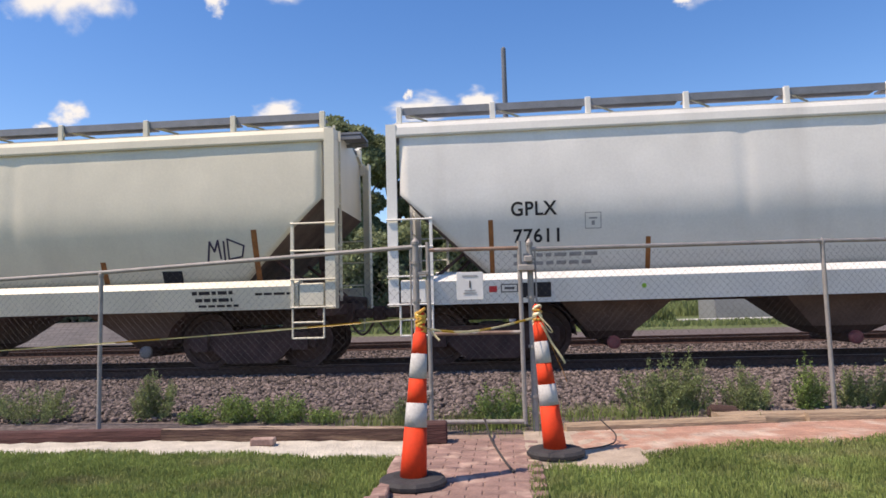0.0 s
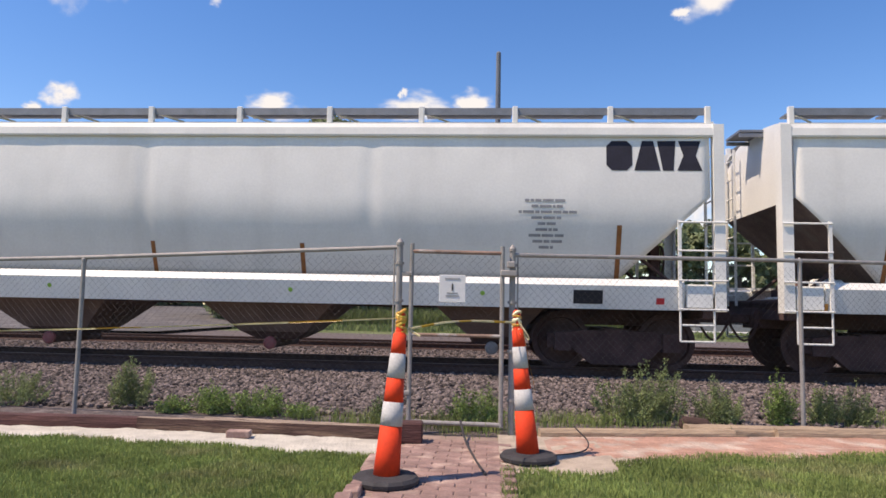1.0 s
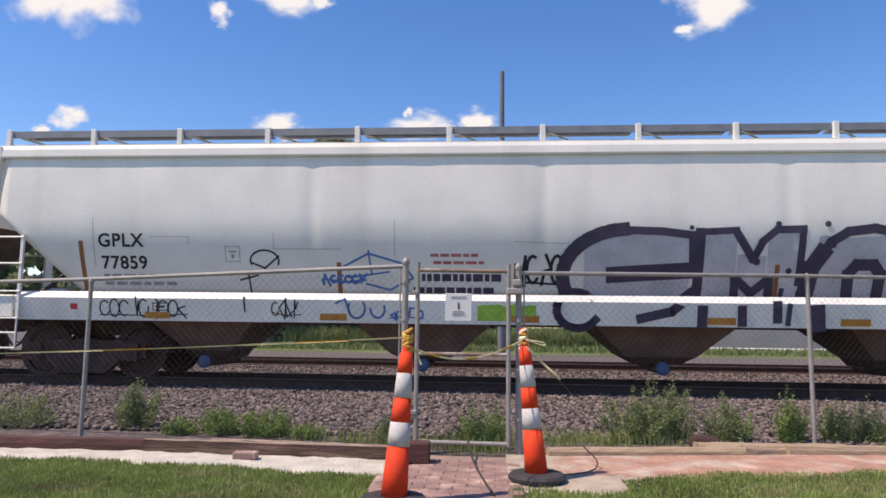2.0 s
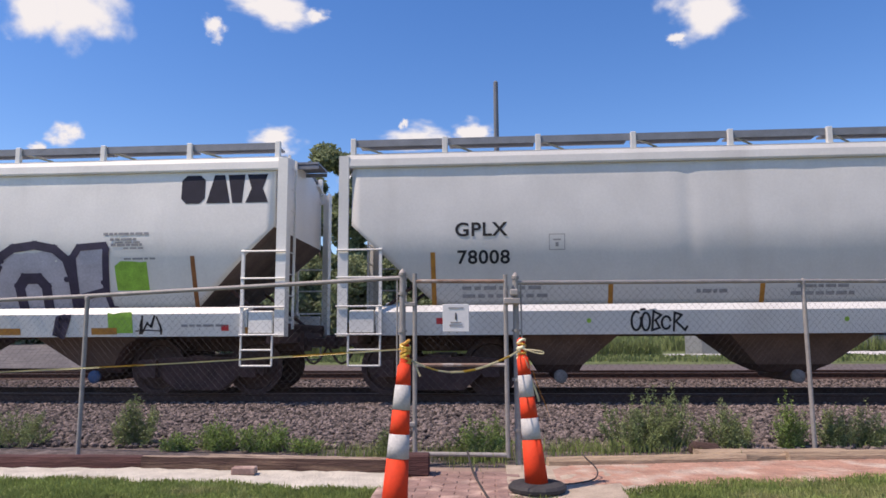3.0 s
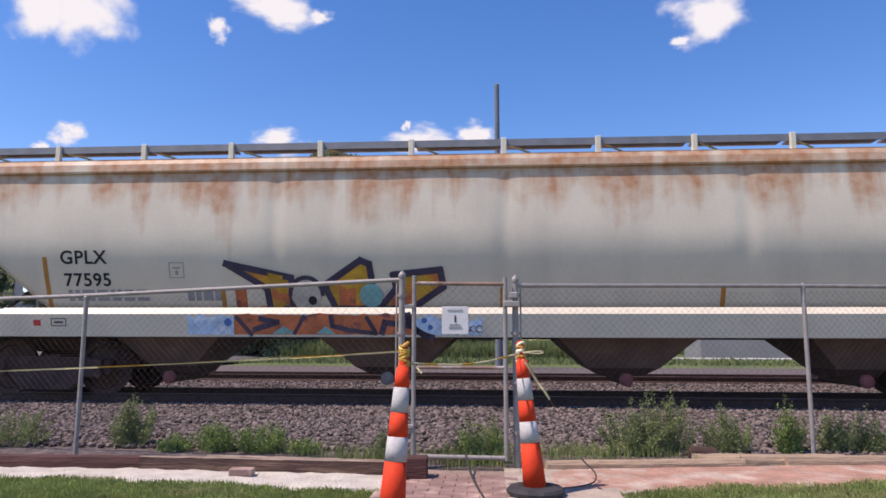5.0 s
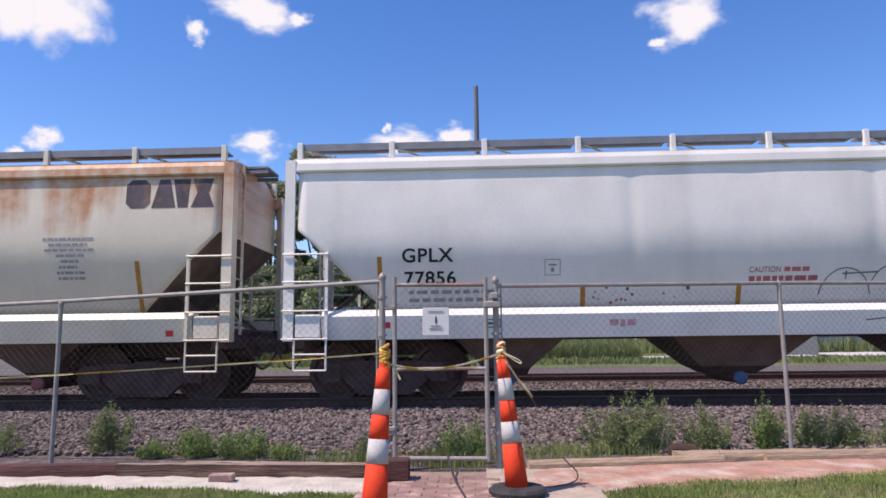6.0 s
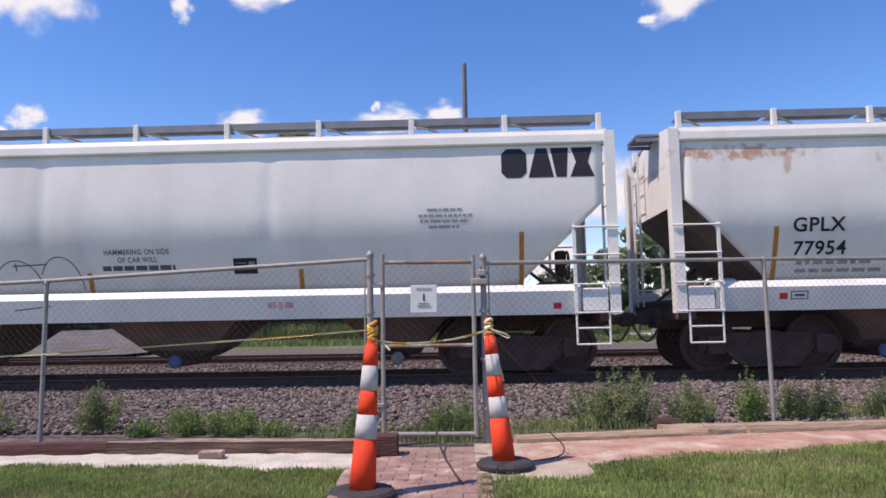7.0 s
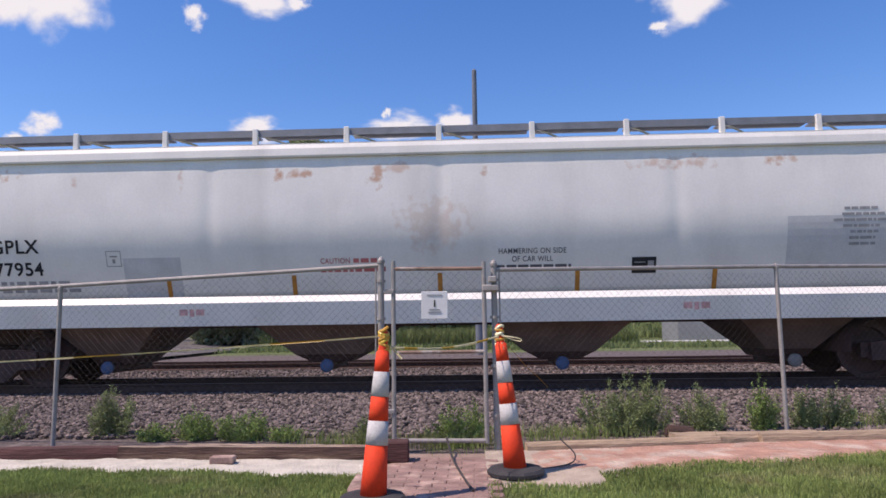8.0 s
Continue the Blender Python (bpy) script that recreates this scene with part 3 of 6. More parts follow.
def make_truck_frame():
    bm = bmesh.new()
    for s in (-1, 1):
        y0, y1 = min(s * 0.93, s * 1.10), max(s * 0.93, s * 1.10)
        top = [(-1.15, 0.86), (-0.55, 0.92), (0.55, 0.92), (1.15, 0.86), (1.15, 0.62), (0.75, 0.64), (0.42, 0.36), (-0.42, 0.36), (-0.75, 0.64), (-1.15, 0.62)]
        a = [bm.verts.new((x, y0, z)) for x, z in top]
        b = [bm.verts.new((x, y1, z)) for x, z in top]
        for i in range(len(top)):
            j = (i + 1) % len(top)
            bm.faces.new((a[i], a[j], b[j], b[i]))
        bm.faces.new(a); bm.faces.new(b)
        for x in (-0.89, 0.89):
            box(bm, x - 0.14, x + 0.14, min(s * 0.9, s * 1.18), max(s * 0.9, s * 1.18), 0.58, 0.88)
    box(bm, -0.2, 0.2, -1.05, 1.05, 0.70, 0.95)
    bmesh.ops.recalc_face_normals(bm, faces=bm.faces[:])
    return bm


def make_wheelset():
    bm = bmesh.new()
    for s in (-1, 1):
        m = pose(0, s * 0.72, 0, 90, 0, 0)
        b2 = lathe(bmesh.new(), [(0.10, -0.09), (0.16, -0.07), (0.38, -0.02), (0.40, -0.065), (0.457, -0.065), (0.462, 0.03), (0.49, 0.045), (0.49, 0.07), (0.40, 0.07), (0.38, 0.02), (0.16, 0.06), (0.10, 0.08)], 28, m)
        me = bpy.data.meshes.new("tmp")
        b2.to_mesh(me); b2.free(); bm.from_mesh(me)
    tube(bm, (0, -1.1, 0), (0, 1.1, 0), 0.08, 12)
    return bm


def on_side(me):
    """Lay flat marks, drawn in x and z, on the near side of the body or of the sill."""
    for v in me.vertices:
        z = v.co.z
        v.co.y = -(1.610 - max(0.0, 1.56 - z) * 0.225) if z < 1.60 else -(side_of_body(v.co.x, z) + 0.005)


def mark(name, polys, mat, parent, label=""):
    """Flat painted marks: each polygon is a list of (x, z). Print is split line by line."""
    if name in ("small_print", "faded_stencil", "sill_stencil", "warning_print"):
        lines = collections.OrderedDict()
        for poly in polys:
            lines.setdefault(round(poly[0][1], 3), []).append(poly)
        if len(lines) > 1:
            for line in lines.values():
                ob = mark(name, line, mat, parent, label)
            return ob
    bm = bmesh.new()
    for poly in polys:
        bm.faces.new([bm.verts.new((x, 0, z)) for x, z in poly])
    ob = part(name, bm, mat, parent, label)
    on_side(ob.data)
    if name in ("small_print", "faded_stencil", "sill_stencil", "warning_print", "spray_words"):
        tagged(ob, label, kind="stuff")
    return ob


def rect(x0, x1, z0, z1):
    n, m = max(1, math.ceil((z1 - z0) / 0.12)), max(1, math.ceil((x1 - x0) / 0.15))
    out = []
    for i in range(n):
        a, b = z0 + (z1 - z0) * i / n, z0 + (z1 - z0) * (i + 1) / n
        for k in range(m):
            c, d = x0 + (x1 - x0) * k / m, x0 + (x1 - x0) * (k + 1) / m
            out.append([(c, a), (d, a), (d, b), (c, b)])
    return out


def lettering(name, words, x0, x1, z0, z1, mat, parent, bold=0.0, label=""):
    """Words in the built-in font, fitted into a box on the car's side."""
    cu = bpy.data.curves.new(name, "FONT")
    cu.body, cu.offset, cu.space_character = words, bold, 1.08
    tmp = bpy.data.objects.new(name, cu)
    me = bpy.data.meshes.new_from_object(tmp)
    bpy.data.objects.remove(tmp)
    xs = [v.co.x for v in me.vertices]
    ys = [v.co.y for v in me.vertices]
    for v in me.vertices:
        x = x0 + (v.co.x - min(xs)) / (max(xs) - min(xs)) * (x1 - x0)
        z = z0 + (v.co.y - min(ys)) / (max(ys) - min(ys)) * (z1 - z0)
        v.co = (x, 0, z)
    on_side(me)
    me.materials.append(mat)
    if name not in ("reporting_letter", "number_digit"):
        ob = new(name, me)
        ob.parent = parent
        if name == "warning_print":
            tagged(ob, kind="stuff")
        return ob
    # one object a character
    bm = bmesh.new()
    bm.from_mesh(me)
    left = set(bm.verts)
    glyphs = []
    while left:
        todo, own = [left.pop()], []
        while todo:
            v = todo.pop()
            own.append(v)
            for e in v.link_edges:
                w = e.other_vert(v)
                if w in left:
                    left.remove(w)
                    todo.append(w)
        glyphs.append(own)
    for own in sorted(glyphs, key=lambda g: min(v.co.x for v in g)):
        index = {v: i for i, v in enumerate(own)}
        one = bpy.data.meshes.new(name)
        faces = {f for v in own for f in v.link_faces}
        one.from_pydata([v.co[:] for v in own], [], [[index[v] for v in f.verts] for f in sorted(faces, key=lambda f: f.index)])
        one.materials.append(mat)
        new(name, one).parent = parent
    bm.free()


def stroke(points, w):
    """A painted line of width w through (x, z) points, as one polygon a piece."""
    out = []
    for (xa, za), (xb, zb) in zip(points, points[1:]):
        d = Vector((xb - xa, zb - za))
        if d.length < 1e-6:
            continue
        n = Vector((-d.y, d.x)).normalized() * w / 2
        e = d.normalized() * w * 0.35
        a, b = Vector((xa, za)) - e, Vector((xb, zb)) + e
        m = max(1, math.ceil((b - a).length / 0.09))
        for k in range(m):
            p, q = a.lerp(b, k / m), a.lerp(b, (k + 1) / m)
            out.append([(p.x - n.x, p.y - n.y), (q.x - n.x, q.y - n.y), (q.x + n.x, q.y + n.y), (p.x + n.x, p.y + n.y)])
    return out


def logo(parent, mat, dx=0.0, dz=0.0, grow=1.0):
    """The owner's logo as four plain dark slabs."""
    z0, z1 = 3.45, 3.95
    c = 0.09
    # four plain slabs: clipped corners, a wedge, a block, a pinched slab
    zm = (z0 + z1) / 2
    polys = [[(17.30 + c, z0), (17.72 - c, z0), (17.72, z0 + c), (17.72, z1 - c), (17.72 - c, z1), (17.30 + c, z1), (17.30, z1 - c), (17.30, z0 + c)],
             [(17.75, z0), (18.17, z0), (18.06, z1), (17.88, z1)], [(18.21, z0), (18.38, z0), (18.42, z1), (18.12, z1)],
             [(18.44, z0), (18.84, z0), (18.74, zm), (18.82, z1), (18.46, z1), (18.54, zm)]]
    for p in polys:
        mark("logo_block", [[(18.84 + (x - 18.84) * grow + dx, z + dz) for x, z in p]], mat, parent, "dark blue logo slab")


def mark_car(car, number, orange, spec, place):
    """Reporting marks, reflectors, placards and small print of one car."""
    x0, x1, z, gap, bx = place
    lettering("reporting_letter", "GPLX", x0, x1, z - 0.235, z, BLACK, car, 0.02)
    lettering("number_digit", number, x0 + 0.03, x1 + 0.03, z - gap - 0.23, z - gap, BLACK, car, 0.02)
    bz = z - 0.47
    mark("placard_outline", stroke([(bx, bz), (bx + 0.25, bz), (bx + 0.25, bz + 0.25), (bx, bz + 0.25), (bx, bz)], 0.012) + rect(bx + 0.06, bx + 0.19, bz + 0.15, bz + 0.175) + rect(bx + 0.10, bx + 0.15, bz + 0.05, bz + 0.12), GREYMARK, car)
    for x, z0, z1 in orange:
        mark("reflector", rect(x, x + 0.078, z0, z1), ORANGE_WORN if number in ("77611", "77859") else ORANGE_REFL, car, "amber reflective strip")
    random.seed(number)
    bars = []
    for i in range(spec):
        z = 2.92 - i * 0.095
        w = random.uniform(0.5, 1.0) if i < 4 else random.uniform(0.25, 0.6)
        x = 16.35 - w / 2 + random.uniform(-0.03, 0.03)
        while w > 0.03:
            s = min(w, random.uniform(0.06, 0.22))
            bars.append([(x, z), (x + s - 0.02, z), (x + s - 0.02, z + 0.045), (x, z + 0.045)])
            x, w = x + s, w - s
    if bars:
        mark("small_print", bars, GREYMARK, car)
    for z in (1.93, 1.80):
        small, x = [], 1.85
        while x < 3.1:
            s = random.uniform(0.07, 0.22)
            small.append([(x, z), (x + s, z), (x + s, z + 0.06), (x, z + 0.06)])
            x += s + 0.05
        mark("small_print", small, GREYMARK, car)
    mark("reflector", rect(1.43, 1.56, 1.36, 1.46), RED_REFL, car, "red reflector")
    mark("reflector", rect(18.09, 18.22, 1.27, 1.37), RED_REFL, car, "red reflector")


CARS = []


def make_train():
    base = make_car()
    paints = [(PAINT_CREAM, "cream covered hopper railcar with a scrawled tag"), (PAINT_WHITE, "clean white covered hopper railcar"),
              (PAINT_WHITE, "white covered hopper railcar with blue and black graffiti"), (PAINT_GREY, "pale grey covered hopper railcar with black tags on its sill"),
              (PAINT_RUSTY, "rust-streaked covered hopper railcar with a yellow and orange graffiti piece"), (PAINT_WHITE, "white covered hopper railcar with faint tags"),
              (PAINT_SPOTTED, "white covered hopper railcar with brown rust spots")]
    for i, (paint, label) in enumerate(paints):
        car = base if i == 0 else copy_thing(base, Matrix.Identity(4))
        tagged(car, label)
        for o in car.children_recursive:
            if o.type == "MESH" and o.data.materials and o.data.materials[0] == PAINT_WHITE:
                o.material_slots[0].link = "OBJECT"
                o.material_slots[0].material = PAINT_CREAM if paint is PAINT_RUSTY and o.name.startswith(("running_board", "brace")) else paint
            if o.name.startswith("outlet_cap"):
                o.material_slots[0].link = "OBJECT"
                o.material_slots[0].material = (CAP_GREY, CAP_RED, CAP_BLUE, CAP_GREY, CAP_RED, CAP_BLUE, CAP_BLUE)[i] if o.parent.name.endswith(("0", "1", "2", "4", "5", "6", "8", "9", "y")) else CAP_GREY
        CARS.append(car)
    mark_all()


def scribble(name, x0, x1, z0, z1, n, w, mat, car, seed):
    """A quick spray tag: one looping line."""
    r = random.Random(seed)
    polys = []
    for i in range(n):
        xa = x0 + (x1 - x0) * i / n
        wd = (x1 - x0) / n
        kind = r.randrange(3)
        if kind == 0:
            polys += stroke(arc(xa + wd * 0.55, (z0 + z1) / 2, wd * 0.5, (z1 - z0) * r.uniform(0.35, 0.5), r.uniform(20, 80), r.uniform(300, 400), 9), w)
        else:
            pts = [(xa + wd * r.uniform(-0.1, 1.1), r.choice((z0, z1, (z0 + z1) / 2)) + r.uniform(-0.04, 0.04)) for _ in range(4)]
            polys += stroke(pts, w)
    polys += stroke([(x0, z0 + r.uniform(0, 0.1)), ((x0 + x1) / 2, z0 + 0.03), (x1, z0 + r.uniform(0, 0.12))], w * 0.7)
    return mark(name, polys, mat, car)


def words_bar(x0, x1, z, h, seed):
    r = random.Random(seed)
    out, x = [], x0
    while x < x1 - 0.03:
        s = min(r.uniform(0.06, 0.2), x1 - x)
        out.append([(x, z), (x + s, z), (x + s, z + h), (x, z + h)])
        x += s + 0.03
    return out


def disc(x, z, r, n=18):
    return [(x + r * math.cos(math.tau * i / n), z + r * math.sin(math.tau * i / n)) for i in range(n)]


def fan(x, z, r, n=16):
    c = disc(x, z, r, n)
    return [[(x, z), c[i], c[(i + 1) % n]] for i in range(n)]


def band(x0, x1, z0, z1, uneven, seed, d=0.12):
    """A sprayed field with an uneven top edge, in narrow upright pieces."""
    r = random.Random(seed)
    xs = steps(x0, x1, d)
    tops = [z1 + r.uniform(-uneven, uneven) for _ in xs]
    out = []
    for i in range(len(xs) - 1):
        m = 4
        for k in range(m):
            a, b = k / m, (k + 1) / m
            out.append([(xs[i], z0 + (tops[i] - z0) * a), (xs[i + 1], z0 + (tops[i + 1] - z0) * a), (xs[i + 1], z0 + (tops[i + 1] - z0) * b), (xs[i], z0 + (tops[i] - z0) * b)])
    return out


def raise_mark(ob, d):
    """Lay one coat of paint over another."""
    for v in ob.data.vertices:
        v.co.y -= d
    return ob


def arc(x, z, rx, rz, a0, a1, n=10):
    return [(x + rx * math.cos(radians(a0 + (a1 - a0) * i / n)), z + rz * math.sin(radians(a0 + (a1 - a0) * i / n))) for i in range(n + 1)]


def warning_print(car, x_red, x_black, z):
    lettering("warning_print", "CAUTION", x_red, x_red + 0.5, z + 0.02, z + 0.11, REDPRINT, car, 0.01)
    mark("warning_print", words_bar(x_red + 0.56, x_red + 1.0, z + 0.03, 0.07, 3) + words_bar(x_red, x_red + 1.1, z - 0.12, 0.08, 4), REDPRINT, car)
    lettering("warning_print", "HAMMERING ON SIDE", x_black, x_black + 1.12, z + 0.13, z + 0.22, DARKMARK, car, 0.01)
    lettering("warning_print", "OF CAR WILL", x_black + 0.22, x_black + 0.9, z, z + 0.09, DARKMARK, car, 0.01)
    mark("warning_print", words_bar(x_black - 0.05, x_black + 1.2, z - 0.13, 0.08, 5), DARKMARK, car)
    mark("data_panel", rect(x_black + 2.2, x_black + 2.6, z - 0.22, z + 0.04), BLACK, car)
    raise_mark(mark("data_panel_line", rect(x_black + 2.24, x_black + 2.42, z - 0.05, z - 0.035) + rect(x_black + 2.46, x_black + 2.56, z - 0.15, z - 0.02), GREYMARK, car), 0.004)
    for x in (5.12, 13.4):
        mark("sill_stencil", rect(x, x + 0.14, 1.36, 1.46) + rect(x + 0.17, x + 0.25, 1.34, 1.46) + rect(x + 0.28, x + 0.42, 1.36, 1.46), PINKMARK, car)


def mark_all():
    cream, a, b, c, d, e, f = CARS
    strips = {1: (4.0, 9.55, 12.18), 2: (6.0, 9.0, 13.2), 3: (4.27, 6.71, 9.43, 12.11, 14.71), 4: (4.6, 9.4, 13.0), 5: (4.71, 7.26, 10.22, 13.85), 6: (4.77, 6.94, 9.42, 11.72, 13.98)}
    places = {1: (1.83, 2.58, 2.83, 0.44, 3.03), 2: (1.81, 2.63, 2.68, 0.38, 4.07), 3: (1.75, 2.62, 3.04, 0.46, 3.30), 4: (1.78, 2.62, 2.66, 0.385, 3.72), 5: (1.75, 2.61, 2.68, 0.375, 4.12), 6: (1.76, 2.61, 2.69, 0.38, 3.77)}
    numbers = ["", "77611", "77859", "78008", "77595", "77856", "77954"]
    for i, car in enumerate(CARS):
        if i == 0:
            for x, z0, z1 in ((17.70, 1.67, 2.54), (14.92, 1.70, 2.08), (9.5, 1.70, 2.08)):
                mark("reflector", rect(x, x + 0.10, z0, z1), ORANGE_WORN, car, "browned reflective strip")
            continue
        ends = (1.33, 17.57) if i in (3, 5) else (1.45, 17.48)
        tall = [(x, 1.67, 2.55) for x in ends]
        mark_car(car, numbers[i], tall + [(x, 1.68, 2.02 if i > 2 else 2.2) for x in strips[i]], (0, 9, 3, 0, 8, 4, 7)[i], places[i])
        logo(car, NAVY_FADED if i == 4 else NAVY, -0.38 if i == 3 else 0.0, -0.20 if i == 3 else 0.0, 1.14 if i == 3 else 1.0)
    # cream car: a scrawl, a data panel, stencils
    mark("spray_tag", stroke([(16.88, 2.02), (16.95, 2.36), (17.02, 2.20), (17.10, 2.38), (17.12, 2.08)], 0.035) + stroke([(17.2, 2.36), (17.19, 2.05)], 0.035) + stroke([(17.26, 2.06), (17.27, 2.40), (17.55, 2.28), (17.50, 2.10), (17.26, 2.06)], 0.03), SPRAY_PURPLE, cream)
    mark("data_panel", rect(16.02, 16.38, 1.68, 1.89), BLACK, cream)
    mark("sill_stencil", words_bar(16.7, 17.45, 1.45, 0.06, 8) + words_bar(16.75, 17.4, 1.33, 0.06, 9) + words_bar(16.8, 17.5, 1.24, 0.04, 10) + words_bar(17.8, 18.4, 1.42, 0.04, 11), BLACK, cream)
    # 77611: sill plates
    mark("data_panel", rect(1.95, 2.43, 1.26, 1.50), BLACK, a)
    mark("data_panel", rect(16.77, 17.24, 1.26, 1.48), BLACK, a)
    for car in (a, c):
        for x in (3.9, 7.9, 12.1, 15.3):
            mark("chalk_spot", fan(x, 1.40, 0.04, 8), SPRAY_GREEN, car)
    for car, x in ((a, 1.63), (b, 2.9), (c, 1.63), (d, 1.75), (e, 3.1), (f, 1.62)):
        mark("stencil_frame", stroke([(x, 1.36), (x + 0.26, 1.36), (x + 0.26, 1.48), (x, 1.48), (x, 1.36)], 0.018) + rect(x + 0.05, x + 0.21, 1.40, 1.44), DARKMARK, car)
    # 77859: a wall of graffiti
    scribble("spray_tag", 1.95, 3.5, 1.24, 1.54, 9, 0.025, BLACK, b, 21)
    scribble("spray_tag", 4.95, 5.45, 1.26, 1.54, 4, 0.022, BLACK, b, 22)
    mark("spray_tag", stroke(arc(4.75, 2.22, 0.25, 0.18, -20, 200), 0.03) + stroke([(4.5, 2.2), (4.75, 2.1), (5.0, 2.3)], 0.03) + stroke([(4.45, 2.0), (4.5, 1.35)], 0.03) + stroke([(4.3, 1.9), (4.62, 1.98)], 0.03), BLACK, b)
    mark("spray_piece", stroke([(6.05, 2.10), (6.55, 2.35), (7.15, 2.18), (7.3, 1.95), (6.9, 1.75), (6.5, 1.85)], 0.035) + stroke([(6.55, 2.4), (6.6, 2.0)], 0.03) + stroke([(6.2, 1.95), (6.9, 2.05)], 0.03) + stroke(arc(6.4, 1.42, 0.14, 0.16, 150, 400), 0.035) + stroke(arc(6.75, 1.42, 0.12, 0.15, 180, 380), 0.035) + stroke([(6.05, 1.5), (6.2, 1.58), (6.3, 1.3)], 0.035), SPRAY_BLUE, b)
    scribble("spray_piece", 5.75, 6.5, 1.85, 2.0, 6, 0.04, SPRAY_BLUE, b, 23)
    scribble("spray_piece", 6.95, 7.5, 1.26, 1.40, 5, 0.03, SPRAY_BLUE, b, 24)
    mark("spray_words", words_bar(7.45, 8.8, 1.90, 0.12, 31) + words_bar(7.3, 8.7, 1.70, 0.10, 32), SPRAY_PURPLE, b)
    mark("faded_stencil", words_bar(7.6, 8.4, 2.30, 0.05, 33) + words_bar(7.65, 8.5, 2.18, 0.05, 34), REDPRINT, b)
    scribble("spray_tag", 9.0, 9.8, 1.85, 2.35, 4, 0.05, BLACK, b, 25)
    mark("spray_patch", band(8.4, 9.35, 1.24, 1.48, 0.04, 35), SPRAY_GREEN, b)
    mark("spray_patch", band(16.12, 16.7, 1.98, 2.42, 0.06, 36), SPRAY_GREEN, b)
    mark("spray_patch", band(16.12, 16.55, 1.24, 1.58, 0.02, 37), SPRAY_GREEN, b)
    scribble("spray_tag", 16.6, 17.05, 1.26, 1.50, 4, 0.03, BLACK, b, 26)
    mark("small_print", words_bar(16.15, 16.6, 2.78, 0.03, 38) + words_bar(16.3, 16.65, 2.68, 0.03, 39) + words_bar(16.3, 16.9, 2.5, 0.03, 40) + words_bar(17.4, 18.2, 1.34, 0.04, 41), GREYMARK, b)
    for x in (0.02, 2.75, 5.78, 8.95, 12.05, 14.1, 15.82, 18.5):
        raise_mark(mark("sill_reflector", rect(x, x + 0.45, 1.22, 1.33), ORANGE_REFL, b, "amber sill reflector"), 0.006)
    for x0, x1, z1, un, sd in ((10.15, 11.85, 2.68, 0.03, 42), (12.05, 12.58, 2.68, 0.02, 43), (12.6, 13.05, 2.36, 0.05, 44), (13.07, 13.58, 2.70, 0.02, 47), (13.85, 15.25, 2.66, 0.04, 45), (15.42, 15.95, 2.70, 0.02, 46)):
        mark("spray_letter_fill", band(x0, x1, 1.62, z1, un, sd), SPRAY_LILAC, b)
    o = [stroke(arc(10.9, 2.0, 1.10, 0.76, 95, 205), 0.22), stroke([(10.8, 2.74), (11.4, 2.72), (11.88, 2.66)], 0.13), stroke([(11.88, 2.68), (11.9, 2.2)], 0.13), stroke([(10.6, 2.02), (11.2, 2.06), (11.9, 2.1)], 0.26),
         stroke(arc(10.02, 1.44, 0.34, 0.30, 40, 330, 16), 0.13), stroke([(11.0, 1.3), (11.5, 1.42), (11.9, 1.75)], 0.15), stroke([(11.98, 1.22), (12.0, 2.72)], 0.16), stroke([(12.0, 2.71), (12.58, 2.74)], 0.11), stroke([(12.56, 2.72), (12.84, 2.28)], 0.13),
         stroke([(12.84, 2.26), (12.98, 2.56), (13.2, 2.75), (13.62, 2.76)], 0.12), stroke([(13.6, 2.74), (13.58, 1.9)], 0.11), stroke([(12.6, 1.24), (12.58, 1.98), (12.85, 1.74), (13.12, 1.98), (13.14, 1.30)], 0.14), stroke([(13.3, 1.24), (13.34, 1.8)], 0.08),
         stroke([(13.74, 1.22), (13.70, 1.7), (13.76, 2.15), (13.92, 2.40)], 0.27), stroke([(13.9, 2.36), (14.04, 2.56), (14.3, 2.72), (14.7, 2.77), (15.05, 2.70), (15.26, 2.52), (15.33, 2.2), (15.33, 1.7), (15.2, 1.24)], 0.15),
         stroke([(14.36, 1.62), (14.34, 2.06), (14.46, 2.20), (14.72, 2.20), (14.83, 2.06), (14.82, 1.62)], 0.18), stroke([(15.36, 1.9), (15.38, 2.55), (15.5, 2.72), (15.96, 2.75), (15.99, 2.68), (15.92, 1.98), (15.42, 1.86)], 0.12),
         stroke([(15.46, 1.84), (15.36, 1.5), (15.26, 1.24)], 0.20), stroke([(15.92, 1.95), (15.98, 1.68)], 0.10)]
    for x, z, r in ((13.22, 2.84, 0.05), (13.98, 2.84, 0.05), (12.90, 2.24, 0.06), (13.42, 2.10, 0.05), (14.08, 2.50, 0.04), (15.22, 2.18, 0.05), (15.88, 2.12, 0.045), (16.05, 1.66, 0.06), (11.86, 2.78, 0.04)):
        raise_mark(mark("spray_drip", fan(x, z, r, 8), SPRAY_PURPLE, b), 0.006)
    for piece in o:
        raise_mark(mark("spray_letter_outline", piece, SPRAY_PURPLE, b), 0.005)
    for pts in ([(1.72, 2.12), (1.72, 2.95)], [(2.72, 2.62), (3.42, 2.62), (3.42, 2.50)], [(4.92, 2.68), (4.92, 2.42), (6.1, 2.42)], [(7.0, 2.9), (7.0, 2.3)], [(9.0, 2.55), (9.9, 2.52)]):
        mark("repaint_edge", stroke(pts, 0.009), GREYMARK, b)
